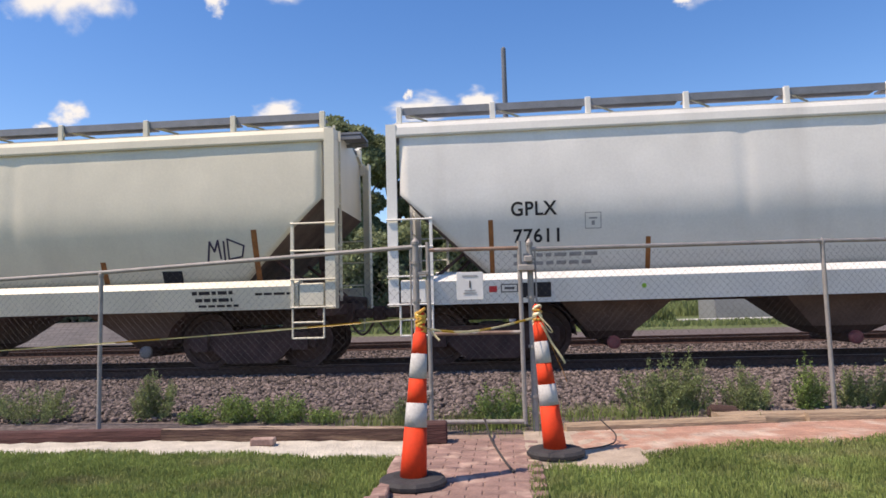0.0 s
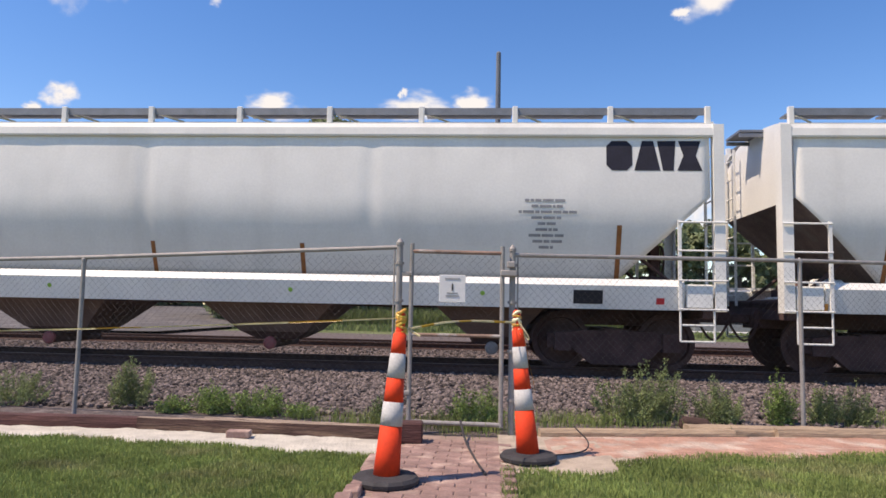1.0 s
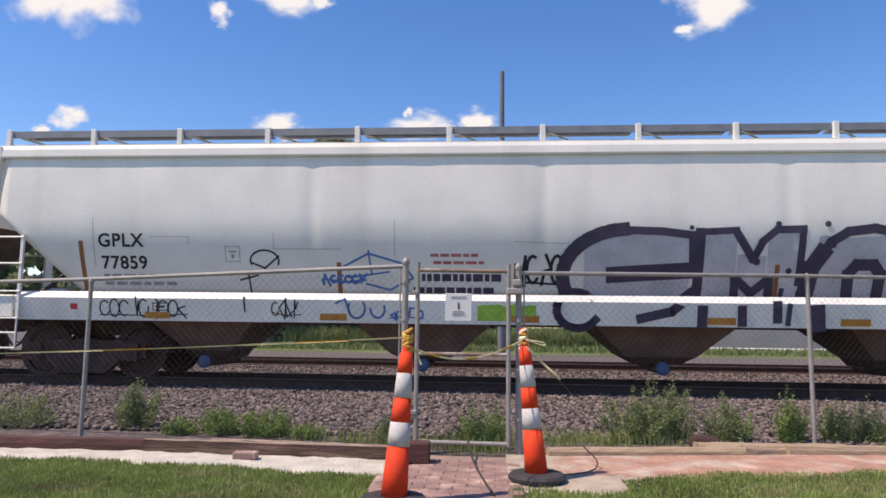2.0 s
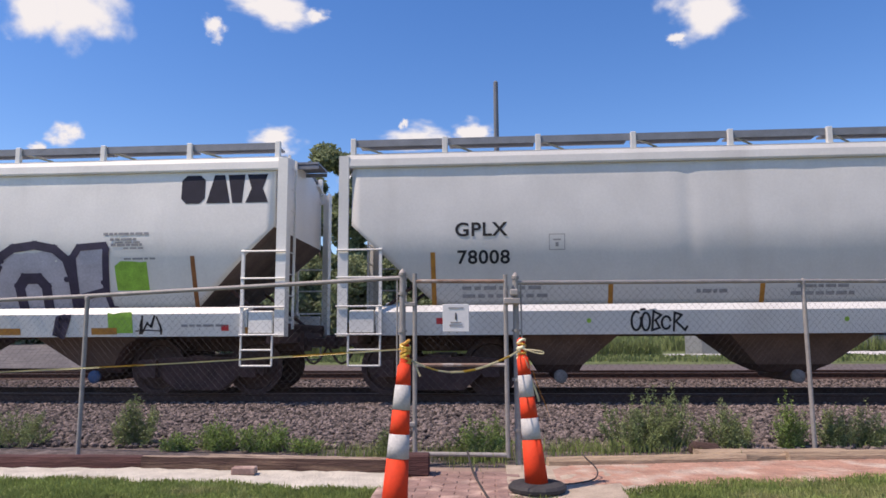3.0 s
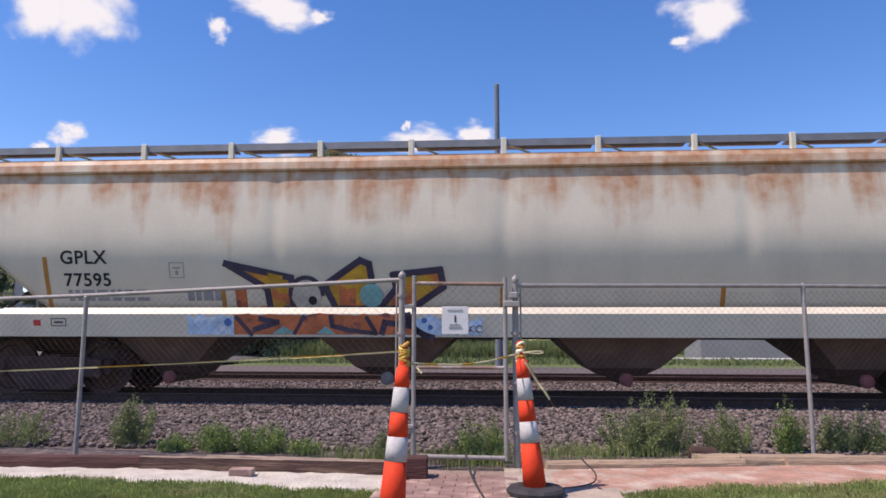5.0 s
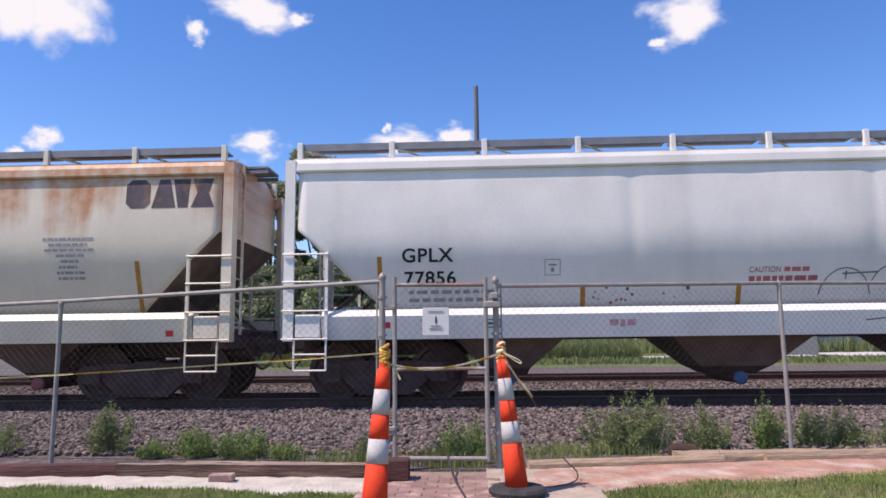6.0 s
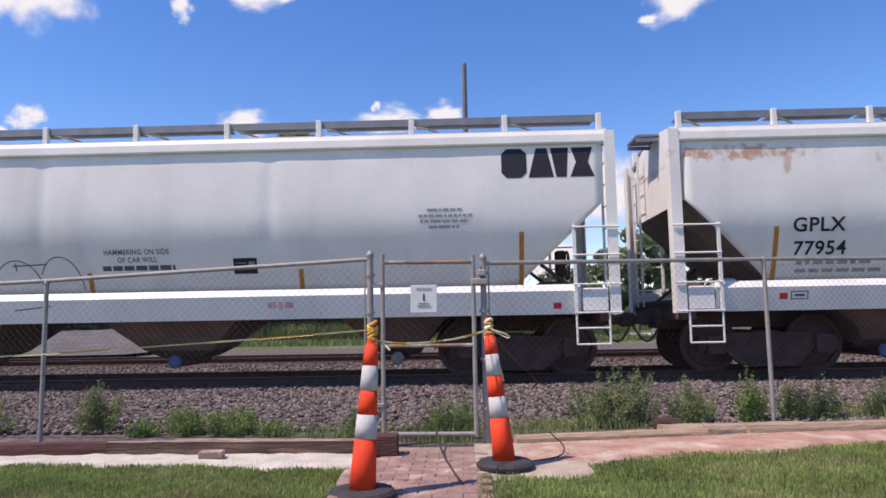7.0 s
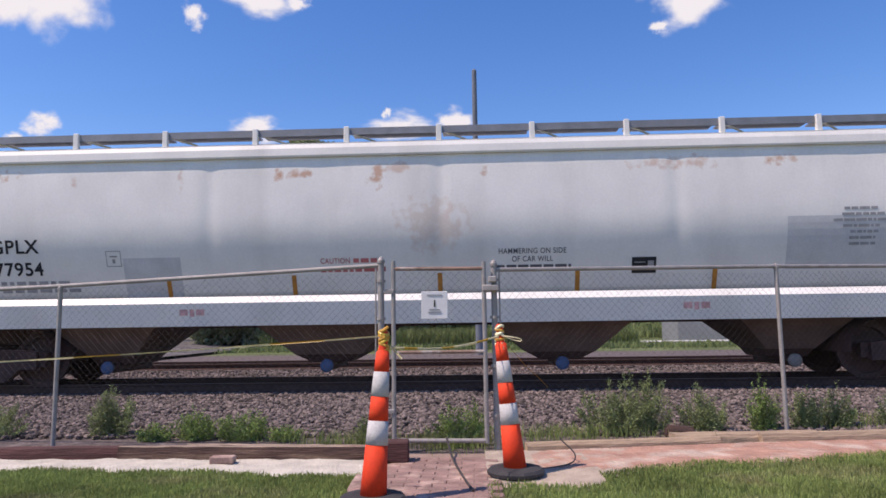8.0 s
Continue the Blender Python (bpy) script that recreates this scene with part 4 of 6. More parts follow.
    # 78008: black tags
    for pts in (arc(4.65, 1.39, 0.075, 0.15, 60, 380, 14), arc(4.80, 1.38, 0.065, 0.14, 100, 440, 14), [(4.92, 1.55), (4.90, 1.24), (5.02, 1.28), (4.95, 1.40), (5.04, 1.48), (4.92, 1.54)], arc(5.12, 1.36, 0.07, 0.10, 20, 330, 12), [(5.24, 1.23), (5.25, 1.52), (5.36, 1.48), (5.27, 1.38), (5.42, 1.24), (5.45, 1.30)], [(4.72, 1.57), (4.95, 1.60)]):
        mark("spray_tag", stroke(pts, 0.036), BLACK, c)
    scribble("spray_tag", 8.60, 9.15, 1.24, 1.50, 4, 0.035, BLACK, c, 52)
    lettering("spray_tag", "KABOOM!", 9.12, 10.36, 1.24, 1.52, BLACK, c, 0.015)
    mark("faded_stencil", words_bar(10.5, 11.4, 1.92, 0.06, 53) + words_bar(10.4, 11.55, 1.80, 0.07, 54), REDPRINT, c)
    mark("faded_stencil", words_bar(7.3, 8.1, 1.92, 0.05, 55) + words_bar(7.2, 8.2, 1.80, 0.06, 56) + words_bar(5.7, 6.2, 1.85, 0.06, 57), GREYMARK, c)
    # 77595: a coloured piece
    mark("spray_field", band(4.95, 8.0, 1.22, 1.55, 0.03, 61), SPRAY_ORANGE, d)
    mark("spray_field", band(4.15, 4.95, 1.22, 1.52, 0.05, 62), SPRAY_SKY, d)
    mark("spray_field", band(7.98, 9.1, 1.22, 1.50, 0.07, 63), SPRAY_SKY, d)
    mark("spray_field", band(5.2, 5.95, 1.62, 1.72, 0.06, 66), SPRAY_ORANGE, d)
    mark("spray_field", band(6.5, 8.1, 1.62, 1.74, 0.08, 67), SPRAY_ORANGE, d)
    mark("spray_field", band(4.85, 5.05, 1.66, 2.0, 0.05, 68), SPRAY_ORANGE, d)
    for x0, x1, z1, sd in ((5.50, 5.80, 1.98, 69), (6.66, 6.95, 2.02, 70), (7.55, 7.95, 1.95, 71)):
        raise_mark(mark("spray_field", band(x0, x1, 1.68, z1, 0.08, sd), SPRAY_ORANGE, d), 0.006)
    ribs = [[(4.72, 2.42), (5.85, 2.18), (5.85, 1.66), (5.45, 1.66), (5.42, 2.0)], [(6.42, 2.05), (7.05, 2.46), (7.2, 2.40), (7.3, 1.66), (6.6, 1.66)], [(7.6, 2.22), (8.4, 2.30), (8.45, 2.02), (7.9, 1.66), (7.35, 1.66), (7.65, 2.0)]]
    for poly in ribs:
        o2 = []
        cx, cz = sum(p[0] for p in poly) / len(poly), sum(p[1] for p in poly) / len(poly)
        for (xa, za), (xb, zb) in zip(poly, poly[1:] + poly[:1]):
            for k in range(5):
                u, v = k / 5, (k + 1) / 5
                o2.append([(cx + (xa - cx) * u, cz + (za - cz) * u), (cx + (xa - cx) * v, cz + (za - cz) * v), (cx + (xb - cx) * v, cz + (zb - cz) * v), (cx + (xb - cx) * u, cz + (zb - cz) * u)][(1 if k == 0 else 0):])
        raise_mark(mark("spray_letter_fill", o2, SPRAY_YELLOW, d), 0.004)
        raise_mark(mark("spray_letter_outline", stroke(poly + poly[:1], 0.11), SPRAY_PURPLE, d), 0.010)
    raise_mark(mark("spray_disc", fan(6.10, 1.90, 0.27), SPRAY_CREAM, d), 0.012)
    raise_mark(mark("spray_disc", fan(6.2, 1.80, 0.075), BLACK, d), 0.016)
    raise_mark(mark("spray_disc_outline", stroke(arc(6.10, 1.90, 0.28, 0.28, 0, 180, 14), 0.07), SPRAY_PURPLE, d), 0.014)
    raise_mark(mark("spray_disc", fan(7.22, 1.88, 0.2), SPRAY_TEAL, d), 0.014)
    for pts, w in (([(5.3, 1.30), (5.7, 1.42), (5.4, 1.48)], 0.09), ([(5.0, 1.50), (5.25, 1.22)], 0.07), ([(6.15, 1.52), (5.98, 1.24)], 0.06), ([(6.6, 1.52), (6.62, 1.36), (6.95, 1.28)], 0.08), ([(7.0, 1.28), (7.35, 1.24), (7.2, 1.50)], 0.07), ([(7.45, 1.25), (7.5, 1.42), (7.95, 1.36)], 0.1), (arc(8.5, 1.55, 0.62, 0.4, 180, 250), 0.10)):
        raise_mark(mark("spray_shadow", stroke(pts, w), SPRAY_PURPLE, d), 0.006)
    for x, w in ((5.6, 0.4), (6.35, 0.32)):
        raise_mark(mark("spray_wedge", [[(x, 1.23), (x + w, 1.23), (x + w * 0.5, 1.36)]], SPRAY_TEAL, d), 0.005)
    for x, z, r in ((4.85, 1.42, 0.07), (8.15, 1.45, 0.05), (8.25, 1.34, 0.045)):
        raise_mark(mark("spray_dot", fan(x, z, r, 8), SPRAY_BLUE, d), 0.006)
    scribble("spray_tag", 8.6, 9.1, 1.25, 1.38, 5, 0.02, SPRAY_ORANGE, d, 64)
    mark("faded_stencil", words_bar(4.0, 4.6, 1.80, 0.16, 65), GREYMARK, d)
    # 77856 and 77954: printed warnings, a thin looping tag
    warning_print(e, 7.45, 10.55, 2.18)
    warning_print(f, 7.45, 10.45, 2.18)
    mark("spray_tag", stroke(arc(9.0, 1.75, 0.42, 0.5, 10, 170, 14), 0.016) + stroke(arc(9.75, 1.75, 0.38, 0.55, 0, 150, 14), 0.016) + stroke([(8.95, 2.16), (9.5, 2.18)], 0.02) + stroke([(9.0, 2.2), (9.0, 2.08)], 0.02) + stroke([(9.15, 1.40), (9.75, 1.46)], 0.02), DARKMARK, e)
    speck = random.Random(71)
    for k in range(16):
        mark("paint_speck", fan(speck.uniform(4.9, 6.5), speck.uniform(1.74, 2.02), speck.uniform(0.012, 0.035), 7), REDPRINT if k % 3 == 0 else DARKMARK, e)
    raise_mark(mark("paint_patch", rect(15.15, 16.95, 1.98, 2.83), GREYPATCH, f), -0.004)
    raise_mark(mark("paint_patch", rect(4.05, 5.05, 1.68, 2.35), GREYPATCH, f), -0.004)


# ---- ground ----
def ground_z(x, y):
    """One sheet: lawn, ballast shoulder, two track beds, meadow."""
    def ease(a, b, v):
        t = min(1, max(0, (v - a) / (b - a)))
        return t * t * (3 - 2 * t)
    z = -0.03 + 0.03 * ease(7.0, 11.6, y)
    z -= 0.03 * ease(14.6, 15.6, y) * (1 - ease(17.0, 18.0, y))
    z -= 0.10 * ease(22.2, 25.0, y)
    return z


def make_ground():
    ys = sorted(set(steps(-40, 2, 6) + steps(2, 8, 0.5) + steps(8, 22, 0.35) + steps(22, 60, 2) + steps(60, 400, 40) + [900, 2500]))
    xs = sorted(set([-2500, -900, -400, -200, -100] + steps(-60, 60, 2.0) + [100, 200, 400, 900, 2500]))
    g = part("ground", grid(xs, ys, ground_z), BALLAST)
    me = g.data
    me.materials.append(SOIL)
    me.materials.append(FARGRASS)
    for p in me.polygons:
        p.material_index = 1 if p.center.y < 6.0 else 0 if p.center.y < 32.5 else 2
    tagged(g, "ballast, lawn soil and meadow", "ground", kind="structure")


def make_rails():
    sec = [(-0.07, 0.0), (0.07, 0.0), (0.07, 0.015), (0.012, 0.035), (0.012, 0.125), (0.036, 0.14), (0.036, 0.17), (-0.036, 0.17), (-0.036, 0.14), (-0.012, 0.125), (-0.012, 0.035), (-0.07, 0.015)]
    def rail(y, name):
        bm = bmesh.new()
        e = [[bm.verts.new((x, y + a, RAIL_Z - 0.17 + b)) for a, b in sec] for x in (-120, 120)]
        for i in range(len(sec)):
            j = (i + 1) % len(sec)
            f = bm.faces.new((e[0][i], e[1][i], e[1][j], e[0][j]))
            f.material_index = 1 if i == 6 else 0
        bmesh.ops.recalc_face_normals(bm, faces=bm.faces[:])
        r = part(name, bm, RAIL_MAT)
        r.data.materials.append(RAIL_TOP)
        tagged(r, "rusty steel rail with a polished head", "rail", "rails", "structure")
    for y in (TRACK_Y - 0.755, TRACK_Y + 0.755, 19.0, 20.51):
        rail(y, "rail")
    for yc, n0, n1 in ((TRACK_Y, -26, 27), (19.75, -40, 41)):
        me = None
        for k in range(n0, n1):
            if me is None:
                ob = part("railway_tie", bevelled_box(-0.11, 0.11, -1.28, 1.28, -0.15, 0.0, 0.012), TIE_MAT)
                me = ob.data
            else:
                ob = new("railway_tie", me)
            ob.matrix_basis = pose(k * 0.52, yc + random.uniform(-0.03, 0.03), RAIL_Z - 0.17, 0, 0, random.uniform(-1, 1))
            tagged(ob, "dark weathered wooden tie set in ballast", "railway tie", "railway ties", "structure")


def make_ballast():
    """Loose stones: crushed angular pieces, each its own island."""
    rng = np.random.default_rng(4)
    base = []
    for k in range(6):
        bm = bmesh.new()
        bmesh.ops.create_icosphere(bm, subdivisions=1, radius=1.0)
        pts = np.array([v.co[:] for v in bm.verts])
        faces = np.array([[v.index for v in f.verts] for f in bm.faces])
        bm.free()
        pts = pts * rng.uniform(0.6, 1.15, (len(pts), 1)) * np.array([1.0, 0.85, 0.75])
        base.append((pts, faces))
    def spread(n, x0, x1, y0, y1, size, lift, name):
        vs, fs, off = [], [], 0
        for i in range(n):
            p, f = base[i % 6]
            x, y = rng.uniform(x0, x1), rng.uniform(y0, y1)
            if abs(y - TRACK_Y) < 0.86 and abs(abs(y - TRACK_Y) - 0.755) < 0.09:
                continue
            a, s = rng.uniform(0, 6.28), size * rng.uniform(0.6, 1.5)
            c, d = math.cos(a), math.sin(a)
            q = p * s
            q = np.stack([q[:, 0] * c - q[:, 1] * d, q[:, 0] * d + q[:, 1] * c, q[:, 2]], 1)
            q = q + [x, y, ground_z(x, y) + lift + rng.uniform(0, 0.02)]
            vs.append(q)
            fs.append(f + off)
            off += len(p)
        me = bpy.data.meshes.new(name)
        me.from_pydata(np.concatenate(vs).tolist(), [], np.concatenate(fs).tolist())
        me.materials.append(ROCK)
        ob = new(name, me)
        tagged(ob, "crushed pinkish-brown railway ballast stones", "ballast", kind="stuff")
    spread(30000, -9.5, 9.5, 7.3, 11.9, 0.033, 0.012, "ballast_stones")
    spread(15000, -14, 14, 11.9, 18.6, 0.034, 0.01, "ballast_stones")


# ---- fence ----
FENCE_L = [Vector((-0.84, 6.40, 0)), Vector((-4.11, 6.69, 0)), Vector((-7.4, 6.98, 0))]
FENCE_R = [Vector((0.22, 6.46, 0)), Vector((3.2, 7.31, 0)), Vector((6.2, 8.15, 0))]


def wire_mesh(bm, a, b, za, zb, base=0.06, d=0.052, r=0.00095):
    """Diamond mesh between two posts; the top edge runs from height za to zb."""
    a, b = Vector(a), Vector(b)
    w = (b - a).length
    u = (b - a) / w
    side = Vector((-u.y, u.x, 0))
    def top(s):
        return za + (zb - za) * s / w
    h = max(za, zb)
    for sgn in (1, -1):
        k = -int(h / (2 * d)) * 2 * d - 2 * d
        while k < w + h + 2 * d:
            # line s = k + sgn*(z-base)
            s0, z0 = k, base
            s1, z1 = k + sgn * (h - base), h
            pts = []
            for i in range(25):
                t = i / 24
                s, z = s0 + (s1 - s0) * t, z0 + (z1 - z0) * t
                if 0 <= s <= w and z <= top(s):
                    pts.append((s, z))
            if len(pts) > 1:
                p = [a + u * s + side * (0.003 * sgn) + Vector((0, 0, z)) for s, z in (pts[0], pts[-1])]
                tube(bm, p[0], p[1], r, 3, caps=False)
            k += d * 1.414


def make_fence():
    posts = [(FENCE_L[0], 1.75, 0.030), (FENCE_L[1], 1.565, 0.022), (FENCE_L[2], 1.48, 0.022), (FENCE_R[0], 1.71, 0.028), (FENCE_R[1], 1.70, 0.022), (FENCE_R[2], 1.73, 0.022)]
    f = thing("chain_link_fence", "galvanised chain-link fence along the railway", "fence")
    for i, (p, h, r) in enumerate(posts):
        bm = bmesh.new()
        lathe(bm, [(r, -0.1), (r, h - 0.03), (r * 1.25, h - 0.03), (r * 1.25, h - 0.005), (r * 0.7, h + 0.02), (0.004, h + 0.035)], 14)
        ob = part("fence_post", bm, GALV, f, smooth=False)
        ob.location = p
    for pts, hs in ((FENCE_L, (1.70, 1.575, 1.49)), (FENCE_R, (1.645, 1.70, 1.73))):
        for a, b, ha, hb in zip(pts, pts[1:], hs, hs[1:]):
            za, zb = Vector((0, 0, ha)), Vector((0, 0, hb))
            part("top_rail", tubes([(a + za, b + zb)], 0.021, 10), GALV, f)
            bm = bmesh.new()
            off = Vector((0, 0.03, 0))
            wire_mesh(bm, a + off, b + off, ha, hb)
            part("wire_mesh", bm, WIRE, f)
            if a is pts[0]:
                part("tension_bar", tubes([(a + Vector((0.05 if pts is FENCE_R else -0.05, 0, 0.06)), a + Vector((0.05 if pts is FENCE_R else -0.05, 0, ha)))], 0.008, 6), GALV, f)
    for p in (FENCE_L[0], FENCE_R[0]):
        for z in (0.3, 0.75, 1.2, 1.55):
            bm = lathe(bmesh.new(), [(0.036, -0.012), (0.043, -0.012), (0.043, 0.012), (0.036, 0.012)], 12, Matrix.Translation(p + Vector((0, 0, z))))
            part("post_band", bm, GALV, f)
    # gate
    g = thing("fence_gate", "closed chain-link gate with a rusty top pipe", "gate")
    x0, x1, y = -0.725, 0.125, 6.41
    part("gate_upright", tubes([((x0, y, 0.06), (x0, y, 1.74))], 0.021, 10), GALV, g)
    part("gate_upright", tubes([((x1, y, 0.06), (x1, y, 1.72))], 0.021, 10), GALV, g)
    part("top_pipe", tubes([((x0, y, 1.665), (x1, y, 1.655))], 0.019, 10), RUSTPIPE, g, "rusty brown top pipe")
    part("bottom_pipe", tubes([((x0, y, 0.085), (x1, y, 0.08))], 0.021, 10), GALV, g)
    part("middle_pipe", tubes([((x0, y, 0.885), (x1, y, 0.885))], 0.017, 10), RUSTPIPE, g)
    bm = bmesh.new()
    wire_mesh(bm, (x0, y + 0.02, 0), (x1, y + 0.02, 0), 1.66, 1.66, 0.08)
    part("wire_mesh", bm, WIRE, g)
    for z in (0.35, 1.45):
        part("hinge", bevelled_box(x0 - 0.12, x0 + 0.01, y - 0.03, y + 0.03, z - 0.02, z + 0.02, 0.006), GALV, g)
    part("latch", bevelled_box(x1 - 0.02, x1 + 0.14, y - 0.045, y + 0.035, 1.44, 1.50, 0.01), GALV, g)
    part("latch", bevelled_box(x1 + 0.04, x1 + 0.12, y - 0.05, y + 0.03, 1.52, 1.58, 0.01), GALV, g)
    s = thing("notice_sign", "small white notice sign wired to the gate", "sign")
    part("panel", bevelled_box(-0.46, -0.215, 6.368, 6.380, 1.19, 1.445, 0.003), PAPER, s)
    bm = bmesh.new()
    box(bm, -0.344, -0.330, 6.363, 6.3665, 1.30, 1.345)
    box(bm, -0.342, -0.332, 6.363, 6.3665, 1.345, 1.365)
    part("pictogram", bm, BLACK, s)
    for zz, w in ((1.405, 0.14), (1.27, 0.10), (1.245, 0.12)):
        bm = bmesh.new()
        box(bm, -0.337 - w / 2, -0.337 + w / 2, 6.363, 6.3665, zz, zz + 0.012)
        part("print", bm, GREYMARK, s)


# ---- cones and tape ----
def make_cone(base, tip, label):
    """A slim work cone that leans against its fence post, with a heavy ring base."""
    base, tip = Vector(base), Vector(tip)
    c = thing("traffic_cone", label, "traffic cone", "work cones", at=Matrix.Translation(base))
    lean = (tip - base).to_track_quat("Z", "Y").to_matrix().to_4x4()
    L = (tip - base).length
    def rad(t):
        return 0.089 + (0.040 - 0.089) * t
    bands = [(0.05, 0.345, CONE_ORANGE, "orange_band"), (0.345, 0.488, CONE_WHITE, "white_band"), (0.488, 0.634, CONE_ORANGE, "orange_band"), (0.634, 0.785, CONE_WHITE, "white_band"), (0.785, 0.905, CONE_ORANGE, "orange_band")]
    k = 0.93 * L
    for a, b, mat, name in bands:
        e = 0.0015 if mat is CONE_WHITE else 0
        o = part(name, lathe(bmesh.new(), [(rad(a) + e, a * k), (rad((a + b) / 2) + e, (a + b) / 2 * k), (rad(b) + e, b * k)], 28, lean), mat, c, smooth=False)
        for p in o.data.polygons:
            p.use_smooth = len(p.vertices) == 4
    o = part("neck", lathe(bmesh.new(), [(0.043, 0.905 * k), (0.032, 0.92 * k), (0.027, 1.0 * k), (0.033, 1.01 * k), (0.030, 1.03 * k), (0.012, 1.05 * k)], 18, lean), CONE_ORANGE, c)
    ring = lathe(bmesh.new(), [(0.10, 0.0), (0.195, 0.0), (0.215, 0.012), (0.218, 0.035), (0.200, 0.055), (0.13, 0.066), (0.093, 0.062)], 14)
    part("ring_base", ring, RUBBER, c, "black rubber ring base")
    return c




# ---- yard: paving, timbers, lawn ----
def lime_front(x):
    return 5.67 - 0.07 * min(1, max(0, (x + 4.1) / 1.5)) - 0.26 * min(1, max(0, (x + 2.6) / 1.75)) + 0.04 * math.sin(x * 5.1) + 0.02 * math.sin(x * 13.7)


def walk_front(x):
    if x < 0.45:
        return 5.05 + 0.03 * math.sin(x * 9)
    if x < 0.95:
        return 4.97 + 0.35 * max(0, x - 0.75)
    return 5.44 + 0.17 * min(1, (x - 0.95) / 0.4) + 0.235 * max(0, x - 1.35) + 0.05 * math.sin(x * 4.3) + 0.03 * math.sin(x * 11)


def sheet(name, xs, y0, y1, mat, label, category, z=0.0, rough=0.01):
    rng = random.Random(name)
    bm = bmesh.new()
    rows = []
    for x in xs:
        ya, yb = y0(x), y1(x)
        rows.append([bm.verts.new((x, ya + (yb - ya) * k / 8, z + (rng.uniform(-rough, rough) if 0 < k < 8 else -0.02))) for k in range(9)])
    for a, b in zip(rows, rows[1:]):
        for k in range(8):
            bm.faces.new((a[k], b[k], b[k + 1], a[k + 1]))
    return tagged(part(name, bm, mat, smooth=True), label, category, kind="structure")


def make_yard():
    sheet("limestone_strip", steps(-7.5, -0.72, 0.12), lime_front, lambda x: 6.15, LIME, "pale crushed limestone strip beside the lawn", "gravel strip", 0.004, 0.008)
    sheet("sandy_patch", steps(0.1, 1.35, 0.1), lambda x: walk_front(x) - 0.05, lambda x: 6.5, SAND, "bare sandy dirt by the brick walk", "dirt", 0.0, 0.006)
    # straight brick path to the gate
    path = sheet("brick_path", [-0.74, -0.4, 0.0, 0.13], lambda x: 3.2, lambda x: 6.35, JOINT, "red brick path that leads to the gate", "path", -0.004, 0.0)
    def laid(x0, x1, y0, y1, mat, parent, turn, origin, name, jitter, edge=None):
        me = None
        bl, bw = 0.20, 0.098
        m0 = pose(origin[0], origin[1], 0, 0, 0, turn)
        nx, ny = int((x1 - x0) / bw), int((y1 - y0) / bl)
        for i in range(nx):
            for j in range(ny + 1):
                x, y = x0 + bw * (i + 0.5), y0 + bl * (j + (0.5 if i % 2 else 0.0) + 0.25)
                w = m0 @ Vector((x, y, 0))
                if edge and not edge(w):
                    continue
                if me is None:
                    ob = part(name, bevelled_box(-bw / 2 + 0.003, bw / 2 - 0.003, -bl / 2 + 0.003, bl / 2 - 0.003, -0.06, 0.0, 0.006), mat, parent)
                    me = ob.data
                else:
                    ob = new(name, me)
                    ob.parent = parent
                ob.matrix_basis = m0 @ pose(x, y, 0.004 + random.uniform(-jitter, jitter), random.uniform(-200, 200) * jitter, random.uniform(-200, 200) * jitter, random.uniform(-1.5, 1.5))
    laid(3.4, 6.1, -0.26, 0.72, BRICK, path, 90, (0, 0), "brick", 0.003, lambda w: -0.72 < w.x < 0.12)
    bw = sheet("brick_walk", steps(0.5, 7.0, 0.25), lambda x: max(walk_front(x) - 0.12, 5.55), lambda x: 6.42 + 0.142 * (x - 0.46), JOINT_PALE, "worn pinkish brick walk edged by a low board", "path", 0.001, 0.0)
    laid(-1.2, 1.2, 0.0, 4.4, BRICK_PINK, bw, -80, (0.45, 6.0), "brick", 0.001, lambda w: w.x > 0.62 and max(walk_front(w.x) - 0.04, 5.56 + 0.03 * math.sin(w.x * 17)) < w.y < 6.38 + 0.142 * (w.x - 0.46))
    # edging bricks beside the path
    for k in range(9):
        b = part("edging_brick", bevelled_box(-0.05, 0.05, -0.1, 0.1, -0.03, 0.035, 0.008), BRICK)
        b.matrix_basis = pose(-0.80 + random.uniform(-0.02, 0.02), 4.0 + k * 0.215, 0.01, random.uniform(-4, 4), random.uniform(-6, 6), random.uniform(-8, 8))
        tagged(b, "loose red edging brick beside the path", "brick", "edging bricks")
    # timbers
    def timber(name, a, b, w, h, mat, label, seed):
        r = random.Random(seed)
        a, b = Vector(a), Vector(b)
        L = (b - a).length
        bm = bmesh.new()
        xs = steps(0, L, 0.12)
        rings = []
        for x in xs:
            o = [r.uniform(-0.003, 0.003) for _ in range(8)]
            rings.append([bm.verts.new((x, yy + o[i], zz + o[7 - i])) for i, (yy, zz) in enumerate(((-w / 2, -0.03), (-w / 2, h * 0.5), (-w / 2 + 0.015, h), (0, h + 0.004), (w / 2 - 0.015, h), (w / 2, h * 0.5), (w / 2, -0.03)))])
        for p, q in zip(rings, rings[1:]):
            for i in range(6):
                bm.faces.new((p[i], q[i], q[i + 1], p[i + 1])).material_index = 1 if i in (2, 3) else 0
        bm.faces.new(rings[0]); bm.faces.new(rings[-1][::-1])
        bmesh.ops.recalc_face_normals(bm, faces=bm.faces[:])
        ob = part(name, bm, mat)
        # worn timbers: top faces are a paler tan than the sides
        ob.data.materials.append(TIMBER_TOP if mat is TIMBER_WORN else mat)
        d = b - a
        ob.matrix_basis = pose(a.x, a.y, a.z, 0, 0, math.degrees(math.atan2(d.y, d.x)))
        return tagged(ob, label, "landscape timber", "edging timbers")
